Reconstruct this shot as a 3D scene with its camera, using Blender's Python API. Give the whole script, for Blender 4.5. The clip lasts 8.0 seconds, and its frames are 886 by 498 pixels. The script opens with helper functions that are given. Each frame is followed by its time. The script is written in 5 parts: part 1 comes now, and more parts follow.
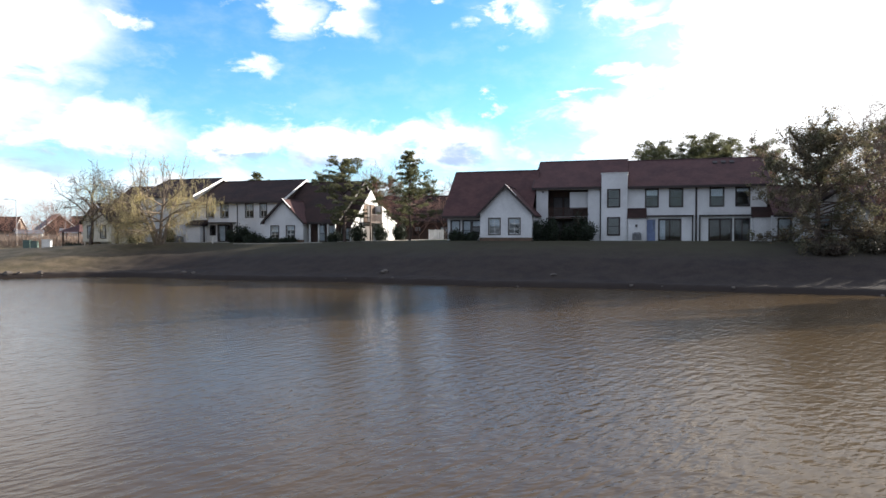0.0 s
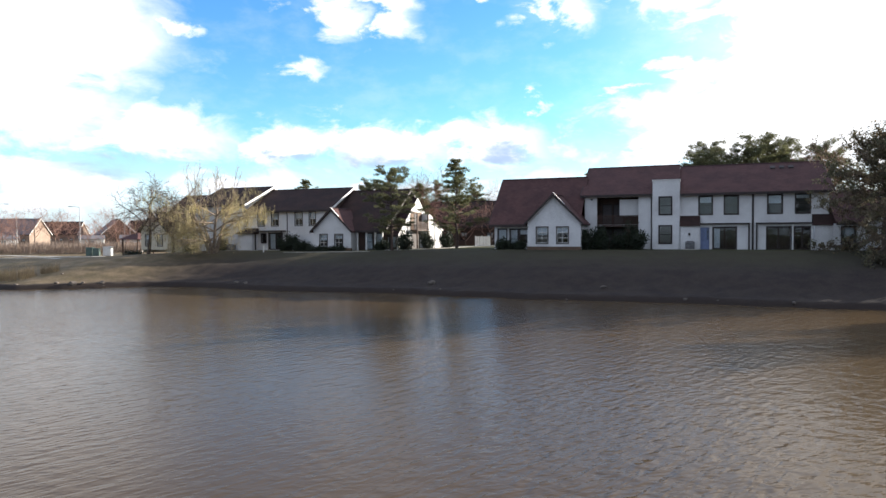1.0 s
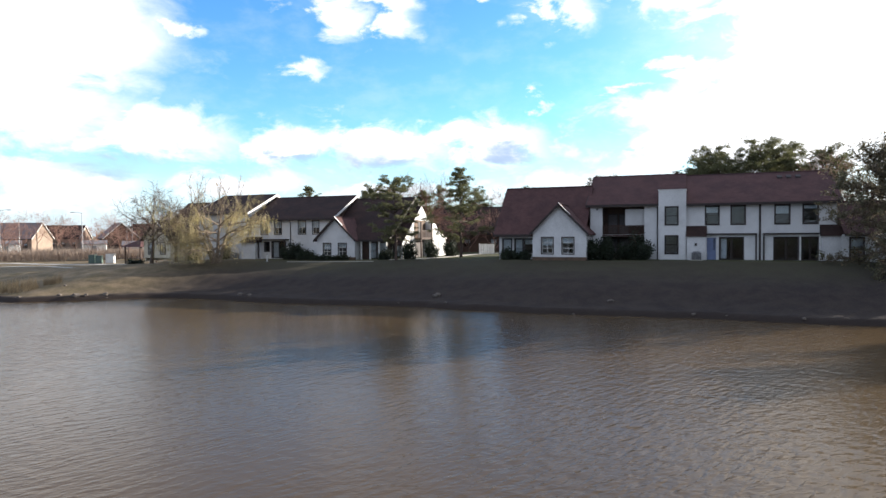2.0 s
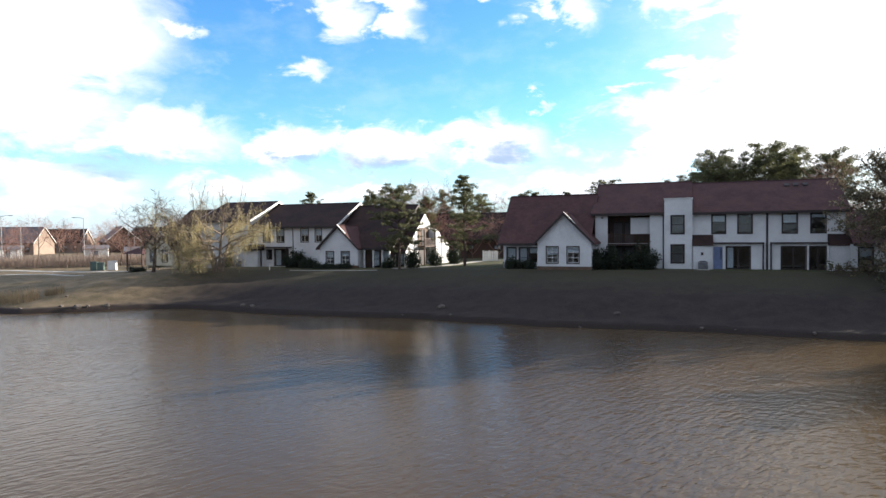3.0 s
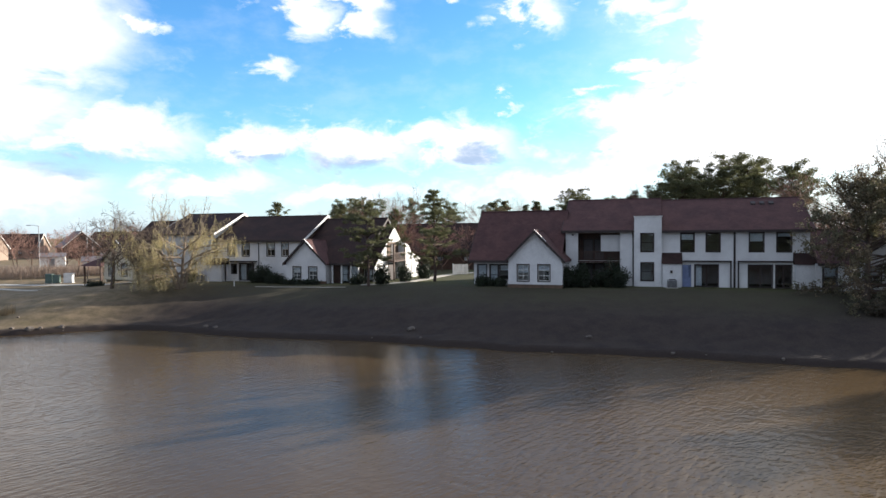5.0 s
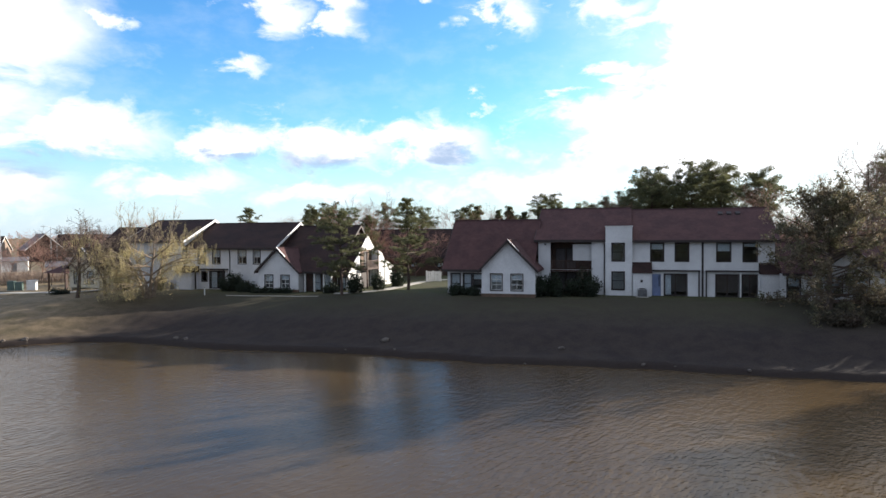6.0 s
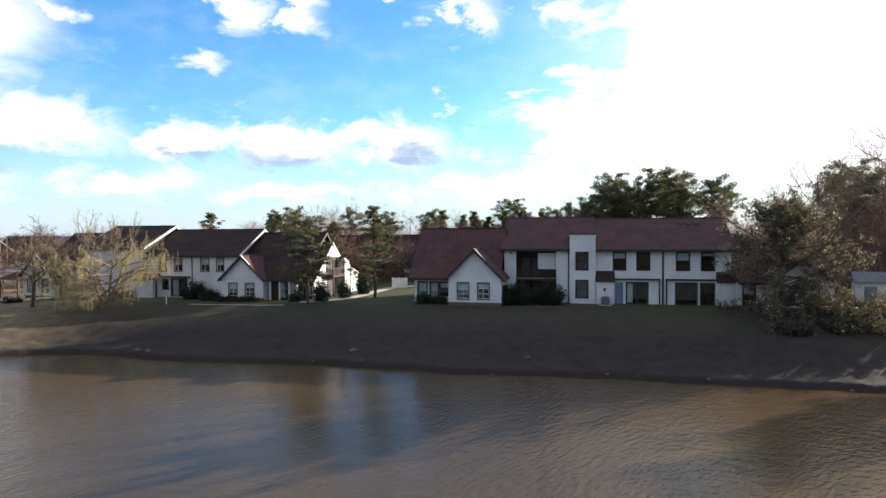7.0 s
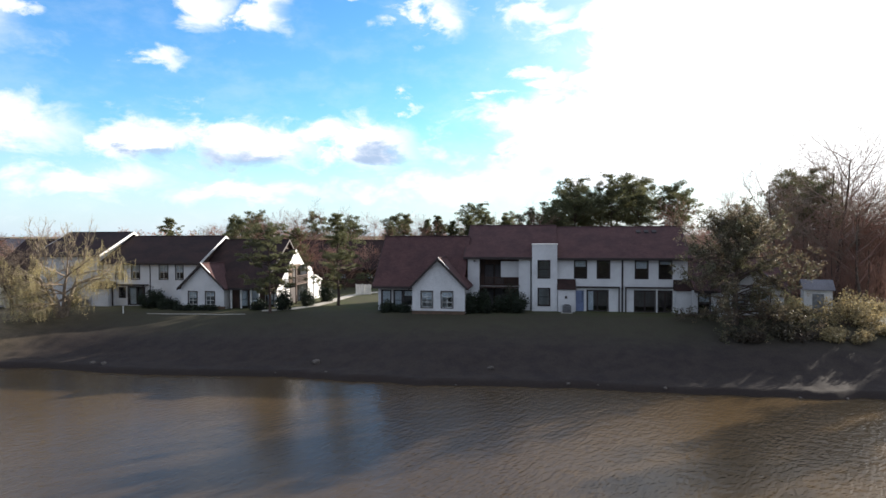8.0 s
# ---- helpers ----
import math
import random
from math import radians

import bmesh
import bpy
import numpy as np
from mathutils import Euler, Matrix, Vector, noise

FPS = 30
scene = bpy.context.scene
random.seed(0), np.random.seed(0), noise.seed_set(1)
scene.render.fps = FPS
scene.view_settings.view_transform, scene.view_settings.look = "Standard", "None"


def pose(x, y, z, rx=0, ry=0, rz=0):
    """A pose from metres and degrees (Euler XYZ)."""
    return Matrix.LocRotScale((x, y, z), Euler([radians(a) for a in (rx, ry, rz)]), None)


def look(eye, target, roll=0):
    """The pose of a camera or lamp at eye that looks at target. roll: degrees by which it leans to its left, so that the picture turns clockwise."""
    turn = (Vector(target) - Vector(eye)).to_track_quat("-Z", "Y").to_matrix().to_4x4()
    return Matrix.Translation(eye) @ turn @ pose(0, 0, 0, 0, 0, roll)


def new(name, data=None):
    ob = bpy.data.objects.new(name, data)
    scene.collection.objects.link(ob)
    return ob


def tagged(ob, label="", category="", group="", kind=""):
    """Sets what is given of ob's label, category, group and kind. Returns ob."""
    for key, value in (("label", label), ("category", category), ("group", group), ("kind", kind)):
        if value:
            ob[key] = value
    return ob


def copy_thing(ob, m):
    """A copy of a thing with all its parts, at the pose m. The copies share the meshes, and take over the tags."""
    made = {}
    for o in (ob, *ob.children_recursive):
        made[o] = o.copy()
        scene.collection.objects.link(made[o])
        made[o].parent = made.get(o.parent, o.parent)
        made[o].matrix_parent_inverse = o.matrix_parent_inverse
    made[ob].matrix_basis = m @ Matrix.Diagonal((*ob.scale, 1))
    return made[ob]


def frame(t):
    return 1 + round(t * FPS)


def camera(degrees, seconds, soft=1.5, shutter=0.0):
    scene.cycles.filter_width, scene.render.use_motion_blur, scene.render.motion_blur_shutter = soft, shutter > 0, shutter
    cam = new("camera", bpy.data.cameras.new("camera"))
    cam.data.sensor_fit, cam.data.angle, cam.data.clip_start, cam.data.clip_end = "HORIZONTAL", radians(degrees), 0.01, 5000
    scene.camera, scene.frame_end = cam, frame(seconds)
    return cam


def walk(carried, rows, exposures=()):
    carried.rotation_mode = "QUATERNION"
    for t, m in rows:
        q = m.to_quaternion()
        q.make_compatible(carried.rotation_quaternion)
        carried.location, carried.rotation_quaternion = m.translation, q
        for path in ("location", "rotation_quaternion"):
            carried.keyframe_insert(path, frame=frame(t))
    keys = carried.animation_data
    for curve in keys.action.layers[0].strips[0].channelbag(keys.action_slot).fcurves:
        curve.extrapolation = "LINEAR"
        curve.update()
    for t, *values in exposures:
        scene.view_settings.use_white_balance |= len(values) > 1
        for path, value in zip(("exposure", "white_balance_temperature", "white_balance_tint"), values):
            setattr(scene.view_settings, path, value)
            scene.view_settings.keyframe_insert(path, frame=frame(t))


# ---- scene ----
cam = camera(70.3, 8.0, soft=1.5)
METRES, EYE, TILT, LEAN, TURN = 8.4, 3.9, -1.3, 0.0, 0.0
ROWS = [
    (0.0, 0.0, 0.0, 0.0, 0.0, 0.0, 0.0),
    (0.5, 0.0146, -0.0175, 0.0633, 1.71, -0.05, 0.08),
    (1.0, -0.0202, 0.0171, 0.118, 4.12, -0.06, 0.18),
    (1.5, -0.0421, 0.041, 0.1814, 4.19, -0.07, 0.23),
    (3.0, -0.092, 0.1154, 0.3526, 4.39, -0.06, 0.42),
    (3.5, -0.098, 0.1555, 0.4025, 3.9, -0.06, 0.41),
    (4.0, -0.1063, 0.1895, 0.4494, 3.35, -0.06, 0.42),
    (4.5, -0.1119, 0.223, 0.4996, 2.57, -0.05, 0.41),
    (6.0, -0.1212, 0.2106, 0.6598, -0.93, -0.05, 0.4),
    (6.5, -0.1424, 0.1933, 0.7117, -2.48, -0.05, 0.34),
    (7.0, -0.1726, 0.1719, 0.7623, -4.32, -0.05, 0.34),
    (7.5, -0.1818, 0.1691, 0.8132, -4.49, -0.08, 0.35),
    (8.0, -0.1686, 0.1433, 0.8649, -7.57, -0.08, 0.34),
]
walk(cam, [(t, pose(0, 0, EYE, TILT, LEAN, TURN) @ pose(METRES * x, METRES * y, METRES * z, 90 + pitch, roll, yaw)) for t, x, y, z, yaw, pitch, roll in ROWS],
     [(0.0, 1.31, 6200, 10), (4.0, 1.22, 6200, 10), (8.0, 1.12, 6200, 10)])

# ---- world, sun and exposure ----
SUN_AZ, SUN_EL = 62.0, 15.5          # degrees clockwise from +y, and above the horizon


def link_nodes(tree, a, b):
    tree.links.new(a, b)


def math_node(tree, op, a, b=None, c=None):
    n = tree.nodes.new("ShaderNodeMath")
    n.operation = op
    for i, value in enumerate((a, b, c)):
        if value is None:
            continue
        if isinstance(value, (int, float)):
            n.inputs[i].default_value = value
        else:
            tree.links.new(value, n.inputs[i])
    return n.outputs[0]


def mix_color(tree, fac, a, b, blend="MIX"):
    n = tree.nodes.new("ShaderNodeMix")
    n.data_type, n.blend_type = "RGBA", blend
    for socket, value in ((n.inputs[0], fac), (n.inputs[6], a), (n.inputs[7], b)):
        if isinstance(value, (int, float)):
            socket.default_value = value
        elif isinstance(value, tuple):
            socket.default_value = (*value, 1)
        else:
            tree.links.new(value, socket)
    return n.outputs[2]


def smooth(tree, value, lo, hi, out_lo=0.0, out_hi=1.0):
    n = tree.nodes.new("ShaderNodeMapRange")
    n.interpolation_type = "SMOOTHSTEP"
    tree.links.new(value, n.inputs[0])
    for i, x in enumerate((lo, hi, out_lo, out_hi)):
        n.inputs[i + 1].default_value = x
    return n.outputs[0]


def noise_tex(tree, vector, scale, detail=4.0, rough=0.55, distortion=0.0):
    n = tree.nodes.new("ShaderNodeTexNoise")
    if vector is not None:
        tree.links.new(vector, n.inputs["Vector"])
    n.inputs["Scale"].default_value, n.inputs["Detail"].default_value = scale, detail
    n.inputs["Roughness"].default_value, n.inputs["Distortion"].default_value = rough, distortion
    return n


# Clouds: azimuth, elevation, half width, half height in degrees, thickness
CLOUDS_WEST = [
    (-35.0, 15.5, 8.0, 5.2, 1.15), (-38.0, 10.0, 9.0, 3.6, 1.05), (-44.0, 15.0, 7.0, 8.0, 1.15),
    (-29.0, 8.3, 8.0, 2.4, 1.0), (-17.5, 8.0, 5.0, 2.0, 1.0), (-26.0, 16.6, 1.5, 0.9, 0.8),
    (-16.3, 13.9, 2.6, 1.0, 0.8), (-36.0, 4.0, 7.0, 2.6, 1.0), (-22.0, 4.6, 8.0, 1.6, 0.8), (-70.0, 18.0, 16.0, 9.0, 1.0),
]
CLOUDS_NORTH = [
    (-10.5, 8.0, 7.5, 2.0, 1.1), (-3.6, 9.3, 4.2, 1.2, 0.9), (0.8, 8.0, 4.8, 2.4, 1.0),
    (-13.2, 18.7, 2.6, 2.2, 0.95), (-8.5, 18.7, 2.6, 2.0, 1.0), (-0.8, 20.2, 1.2, 0.8, 0.8), (7.2, 18.8, 2.8, 2.2, 1.0),
    (4.4, 11.4, 1.4, 0.5, 0.7), (8.0, 4.0, 9.0, 1.9, 0.95), (-8.0, 3.8, 9.0, 1.3, 0.75),
]
CLOUDS_EAST = [
    (15.5, 19.4, 4.4, 1.3, 0.85), (17.0, 13.6, 2.8, 0.9, 0.8), (12.0, 12.6, 2.0, 0.5, 0.7), (22.0, 8.5, 11.0, 4.2, 1.35),
    (30.0, 14.5, 10.0, 6.5, 1.35), (40.0, 12.0, 10.0, 10.0, 1.5), (24.0, 18.0, 6.0, 2.5, 0.95), (60.0, 22.0, 18.0, 11.0, 1.1),
]
UNDERSIDES = [(-9.5, 6.7, 4.6, 1.15), (2.0, 7.0, 3.2, 0.95), (-31.0, 5.7, 5.0, 1.4), (-17.2, 6.8, 1.8, 0.6), (11.5, 7.4, 1.2, 0.4)]
CLOUDS = CLOUDS_WEST + CLOUDS_NORTH + CLOUDS_EAST


def make_world():
    world = bpy.data.worlds.new("sky")
    scene.world = world
    world.use_nodes = True
    t = world.node_tree
    t.nodes.clear()
    sky = t.nodes.new("ShaderNodeTexSky")
    sky.sky_type, sky.sun_disc = "NISHITA", False
    sky.sun_elevation, sky.sun_rotation = radians(SUN_EL), radians(SUN_AZ)
    sky.air_density, sky.dust_density, sky.ozone_density = 1.0, 0.6, 2.5
    co = t.nodes.new("ShaderNodeTexCoord").outputs["Generated"]
    sep = t.nodes.new("ShaderNodeSeparateXYZ")
    link_nodes(t, co, sep.inputs[0])
    az = math_node(t, "ARCTAN2", sep.outputs[0], sep.outputs[1])
    el = math_node(t, "ARCSINE", sep.outputs[2])
    # ragged edges: the lookup is shifted by noise that is finer towards the horizon
    flat_co = t.nodes.new("ShaderNodeCombineXYZ")
    link_nodes(t, az, flat_co.inputs[0])
    link_nodes(t, math_node(t, "MULTIPLY", el, 1.9), flat_co.inputs[1])
    ragged = noise_tex(t, flat_co.outputs[0], 13.0, 9.0, 0.60, 0.3)
    ragged_2 = noise_tex(t, flat_co.outputs[0], 9.0, 5.0, 0.6)
    rs = t.nodes.new("ShaderNodeSeparateColor")
    link_nodes(t, ragged.outputs["Color"], rs.inputs[0])
    az_n = math_node(t, "ADD", math_node(t, "MULTIPLY_ADD", rs.outputs[0], 0.20, -0.10), az)
    el_n = math_node(t, "ADD", math_node(t, "MULTIPLY_ADD", rs.outputs[1], 0.09, -0.045), el)
    total = None
    for a, e, w, h, k in CLOUDS:
        dx = math_node(t, "MULTIPLY_ADD", az_n, 1 / radians(w), -a / w)
        dz = math_node(t, "MULTIPLY_ADD", el_n, 1 / radians(h), -e / h)
        r2 = math_node(t, "MULTIPLY_ADD", dz, dz, math_node(t, "MULTIPLY", dx, dx))
        lobe = math_node(t, "MULTIPLY", math_node(t, "EXPONENT", math_node(t, "MULTIPLY", r2, -0.9)), k)
        total = lobe if total is None else math_node(t, "MAXIMUM", total, lobe)
    body = math_node(t, "MULTIPLY_ADD", ragged.outputs["Fac"], 1.7, math_node(t, "ADD", total, -0.87))
    solid = smooth(t, body, 0.20, 0.92)
    wisps = smooth(t, ragged_2.outputs["Fac"], 0.42, 0.72, 0.0, 0.14)
    cover = math_node(t, "MAXIMUM", solid, wisps)
    # the flat undersides of the low clouds are greyer
    under = None
    for a, e, w, h in UNDERSIDES:
        dx = math_node(t, "MULTIPLY_ADD", az_n, 1 / radians(w), -a / w)
        dz = math_node(t, "MULTIPLY_ADD", el_n, 1 / radians(h), -e / h)
        r2 = math_node(t, "MULTIPLY_ADD", dz, dz, math_node(t, "MULTIPLY", dx, dx))
        lobe = math_node(t, "EXPONENT", math_node(t, "MULTIPLY", r2, -0.8))
        under = lobe if under is None else math_node(t, "MAXIMUM", under, lobe)
    under = smooth(t, math_node(t, "MULTIPLY_ADD", ragged_2.outputs["Fac"], 0.8, math_node(t, "ADD", under, -0.4)), 0.25, 1.0)
    grey = math_node(t, "MULTIPLY", under, 0.9)
    cloud = mix_color(t, grey, (1.2, 1.2, 1.23), (0.42, 0.56, 0.78))
    # the clouds round the sun shine through
    sx, sy, sz = (math.sin(radians(SUN_AZ)) * math.cos(radians(SUN_EL)), math.cos(radians(SUN_AZ)) * math.cos(radians(SUN_EL)), math.sin(radians(SUN_EL)))
    dot = t.nodes.new("ShaderNodeVectorMath")
    dot.operation = "DOT_PRODUCT"
    link_nodes(t, co, dot.inputs[0])
    dot.inputs[1].default_value = (sx, sy, sz)
    halo = smooth(t, dot.outputs["Value"], 0.60, 0.98)
    cloud = mix_color(t, halo, cloud, (1.8, 1.76, 1.70))
    haze = smooth(t, el, radians(10.0), radians(-1.0), 0.0, 0.8)
    tint = t.nodes.new("ShaderNodeHueSaturation")
    tint.inputs["Saturation"].default_value, tint.inputs["Value"].default_value = SKY_SAT, SKY_GAIN
    link_nodes(t, sky.outputs[0], tint.inputs["Color"])
    clear = mix_color(t, 1.0, tint.outputs[0], (0.80, 1.0, 1.10), "MULTIPLY")
    air = mix_color(t, haze, clear, (0.80, 0.93, 1.06))
    air = mix_color(t, math_node(t, "MULTIPLY", halo, 0.8), air, (1.35, 1.35, 1.32))
    # overhead and behind the camera, unseen thin pale cloud added to tone the skylight
    veil_n = noise_tex(t, co, 2.2, 4.0, 0.55)
    behind = math_node(t, "MAXIMUM", smooth(t, sep.outputs[1], 0.35, -0.15), smooth(t, el, radians(28), radians(48)))
    veil = math_node(t, "MULTIPLY", behind, smooth(t, veil_n.outputs["Fac"], 0.25, 0.6, 0.55, 1.0))
    air = mix_color(t, veil, air, (0.51, 0.565, 0.68))
    final = mix_color(t, cover, air, cloud)
    back = t.nodes.new("ShaderNodeBackground")
    link_nodes(t, final, back.inputs[0])
    back.inputs[1].default_value = 0.46
    out = t.nodes.new("ShaderNodeOutputWorld")
    link_nodes(t, back.outputs[0], out.inputs[0])


SKY_SAT, SKY_GAIN = 1.20, 0.25
make_world()
sun = new("sun", bpy.data.lights.new("sun", "SUN"))
sun.data.energy, sun.data.angle, sun.data.color = 5.0, radians(0.6), (1.0, 0.90, 0.76)
sun.matrix_world = look((0, 0, 0), (-math.sin(radians(SUN_AZ)) * math.cos(radians(SUN_EL)), -math.cos(radians(SUN_AZ)) * math.cos(radians(SUN_EL)), -math.sin(radians(SUN_EL))))
scene.view_settings.exposure = 0.0

# ---- materials ----


def material(name, color, rough=0.8, second=None, scale=3.0, fine=40.0, fine_amount=0.25, bump=0.3, bump_scale=60.0, bump_dist=0.01,
             metal=0.0, random_amount=0.0, spec=0.4, translucent=0.0, coords="Object"):
    """A surface with two scales of colour variation and a fine relief."""
    m = bpy.data.materials.new(name)
    m.use_nodes = True
    t = m.node_tree
    b = t.nodes["Principled BSDF"]
    co = t.nodes.new("ShaderNodeTexCoord").outputs[coords]
    big = noise_tex(t, co, scale, 5.0, 0.6)
    second = second or tuple(c * 0.72 for c in color)
    col = mix_color(t, smooth(t, big.outputs["Fac"], 0.35, 0.68), color, second)
    small = noise_tex(t, co, fine, 3.0, 0.6)
    shade = smooth(t, small.outputs["Fac"], 0.3, 0.75, 1.0 + fine_amount * 0.5, 1.0 - fine_amount)
    vm = t.nodes.new("ShaderNodeVectorMath")
    vm.operation = "SCALE"
    t.links.new(col, vm.inputs[0])
    t.links.new(shade, vm.inputs["Scale"])
    col = vm.outputs[0]
    if random_amount:
        info = t.nodes.new("ShaderNodeObjectInfo")
        geo = t.nodes.new("ShaderNodeNewGeometry")
        r = math_node(t, "FRACT", math_node(t, "ADD", info.outputs["Random"], geo.outputs["Random Per Island"]))
        k = t.nodes.new("ShaderNodeVectorMath")
        k.operation = "SCALE"
        t.links.new(col, k.inputs[0])
        t.links.new(math_node(t, "MULTIPLY_ADD", r, 2 * random_amount, 1.0 - random_amount), k.inputs["Scale"])
        col = k.outputs[0]
    t.links.new(col, b.inputs["Base Color"])
    b.inputs["Roughness"].default_value, b.inputs["Metallic"].default_value = rough, metal
    b.inputs["Specular IOR Level"].default_value = spec
    if bump:
        bn = t.nodes.new("ShaderNodeBump")
        bn.inputs["Strength"].default_value, bn.inputs["Distance"].default_value = bump, bump_dist
        t.links.new(noise_tex(t, co, bump_scale, 4.0, 0.6).outputs["Fac"], bn.inputs["Height"])
        t.links.new(bn.outputs[0], b.inputs["Normal"])
    if translucent:
        tr = t.nodes.new("ShaderNodeBsdfTranslucent")
        t.links.new(col, tr.inputs[0])
        mx = t.nodes.new("ShaderNodeMixShader")
        mx.inputs[0].default_value = translucent
        t.links.new(b.outputs[0], mx.inputs[1])
        t.links.new(tr.outputs[0], mx.inputs[2])
        t.links.new(mx.outputs[0], t.nodes["Material Output"].inputs[0])
    return m


def roof_material(name, color, second):
    """Asphalt shingles: courses 0.14 m high with staggered tabs, weathered in patches."""
    m = material(name, color, 0.9, second, 0.6, 25.0, 0.35, 0, spec=0.25)
    t = m.node_tree
    b = t.nodes["Principled BSDF"]
    uv = t.nodes.new("ShaderNodeTexCoord").outputs["UV"]
    brick = t.nodes.new("ShaderNodeTexBrick")
    t.links.new(uv, brick.inputs["Vector"])
    brick.inputs["Scale"].default_value = 1.0
    brick.inputs["Brick Width"].default_value, brick.inputs["Row Height"].default_value = 0.32, 0.16
    brick.inputs["Mortar Size"].default_value = 0.012
    brick.inputs["Color1"].default_value, brick.inputs["Color2"].default_value = (0.82, 0.82, 0.82, 1), (1.12, 1.12, 1.12, 1)
    brick.inputs["Mortar"].default_value = (0.5, 0.5, 0.5, 1)
    base = b.inputs["Base Color"].links[0].from_socket
    col = mix_color(t, 0.8, base, brick.outputs["Color"], "MULTIPLY")
    t.links.new(col, b.inputs["Base Color"])
    bn = t.nodes.new("ShaderNodeBump")
    bn.inputs["Strength"].default_value, bn.inputs["Distance"].default_value = 0.5, 0.01
    t.links.new(brick.outputs["Fac"], bn.inputs["Height"])
    bn.invert = True
    t.links.new(bn.outputs[0], b.inputs["Normal"])
    return m


def glass_material():
    m = bpy.data.materials.new("window_glass")
    m.use_nodes = True
    t = m.node_tree
    b = t.nodes["Principled BSDF"]
    b.inputs["Base Color"].default_value = (0.82, 0.88, 0.9, 1)
    b.inputs["Roughness"].default_value = 0.03
    b.inputs["Transmission Weight"].default_value = 1.0
    b.inputs["IOR"].default_value = 1.45
    co = t.nodes.new("ShaderNodeTexCoord").outputs["Object"]
    bn = t.nodes.new("ShaderNodeBump")
    bn.inputs["Strength"].default_value, bn.inputs["Distance"].default_value = 0.15, 0.02
    t.links.new(noise_tex(t, co, 1.3, 1.0).outputs["Fac"], bn.inputs["Height"])
    t.links.new(bn.outputs[0], b.inputs["Normal"])
    return m


def water_material():
    """Muddy pond water: brown silt under a rippled surface, calmer in lanes."""
    m = bpy.data.materials.new("pond_water")
    m.use_nodes = True
    t = m.node_tree
    b = t.nodes["Principled BSDF"]
    co = t.nodes.new("ShaderNodeTexCoord").outputs["Object"]
    silt = noise_tex(t, co, 0.05, 3.0)
    col = mix_color(t, smooth(t, silt.outputs["Fac"], 0.35, 0.65), WATER_A, WATER_B)
    t.links.new(col, b.inputs["Base Color"])
    b.inputs["Roughness"].default_value = 0.17
    b.inputs["Specular Tint"].default_value = (1.0, 0.86, 0.72, 1)
    b.inputs["IOR"].default_value = 1.33
    b.inputs["Specular IOR Level"].default_value = 0.26

    def crests(angle, along, across):
        """Coordinates turned so that wave crests run at this angle to the x axis."""
        turn = t.nodes.new("ShaderNodeMapping")
        turn.inputs["Rotation"].default_value = (0, 0, radians(-angle))
        t.links.new(co, turn.inputs[0])
        stretch = t.nodes.new("ShaderNodeMapping")
        stretch.inputs["Scale"].default_value = (along, across, 1.0)
        t.links.new(turn.outputs[0], stretch.inputs[0])
        return stretch.outputs[0]
    ripples = noise_tex(t, crests(48, 0.45, 1.5), 2.5, 2.0, 0.5, 0.3)
    cross = noise_tex(t, crests(20, 0.5, 1.6), 4.0, 2.0, 0.5, 0.2)
    swell = noise_tex(t, crests(-25, 0.5, 1.5), 1.5, 2.0, 0.5, 0.2)
    lanes = noise_tex(t, crests(0, 1.0, 0.45), 0.045, 2.0, 0.5)
    sep = t.nodes.new("ShaderNodeSeparateXYZ")
    t.links.new(co, sep.inputs[0])
    # the breeze reaches the east side and the far west corner; the lee between them is calmer
    breeze = math_node(t, "MAXIMUM", smooth(t, sep.outputs[0], -9.0, 4.0), smooth(t, sep.outputs[0], -16.0, -27.0, 0.0, 0.8))
    wind = math_node(t, "MULTIPLY_ADD", smooth(t, lanes.outputs["Fac"], 0.35, 0.65, 0.25, 0.65), 0.7, math_node(t, "MULTIPLY", breeze, 0.5))
    height = math_node(t, "MULTIPLY_ADD", cross.outputs["Fac"], 0.45, math_node(t, "MULTIPLY_ADD", swell.outputs["Fac"], 0.5, ripples.outputs["Fac"]))
    height = math_node(t, "MULTIPLY", height, wind)
    bn = t.nodes.new("ShaderNodeBump")
    bn.inputs["Strength"].default_value, bn.inputs["Distance"].default_value = 1.0, WAVE
    t.links.new(height, bn.inputs["Height"])
    t.links.new(bn.outputs[0], b.inputs["Normal"])
    return m


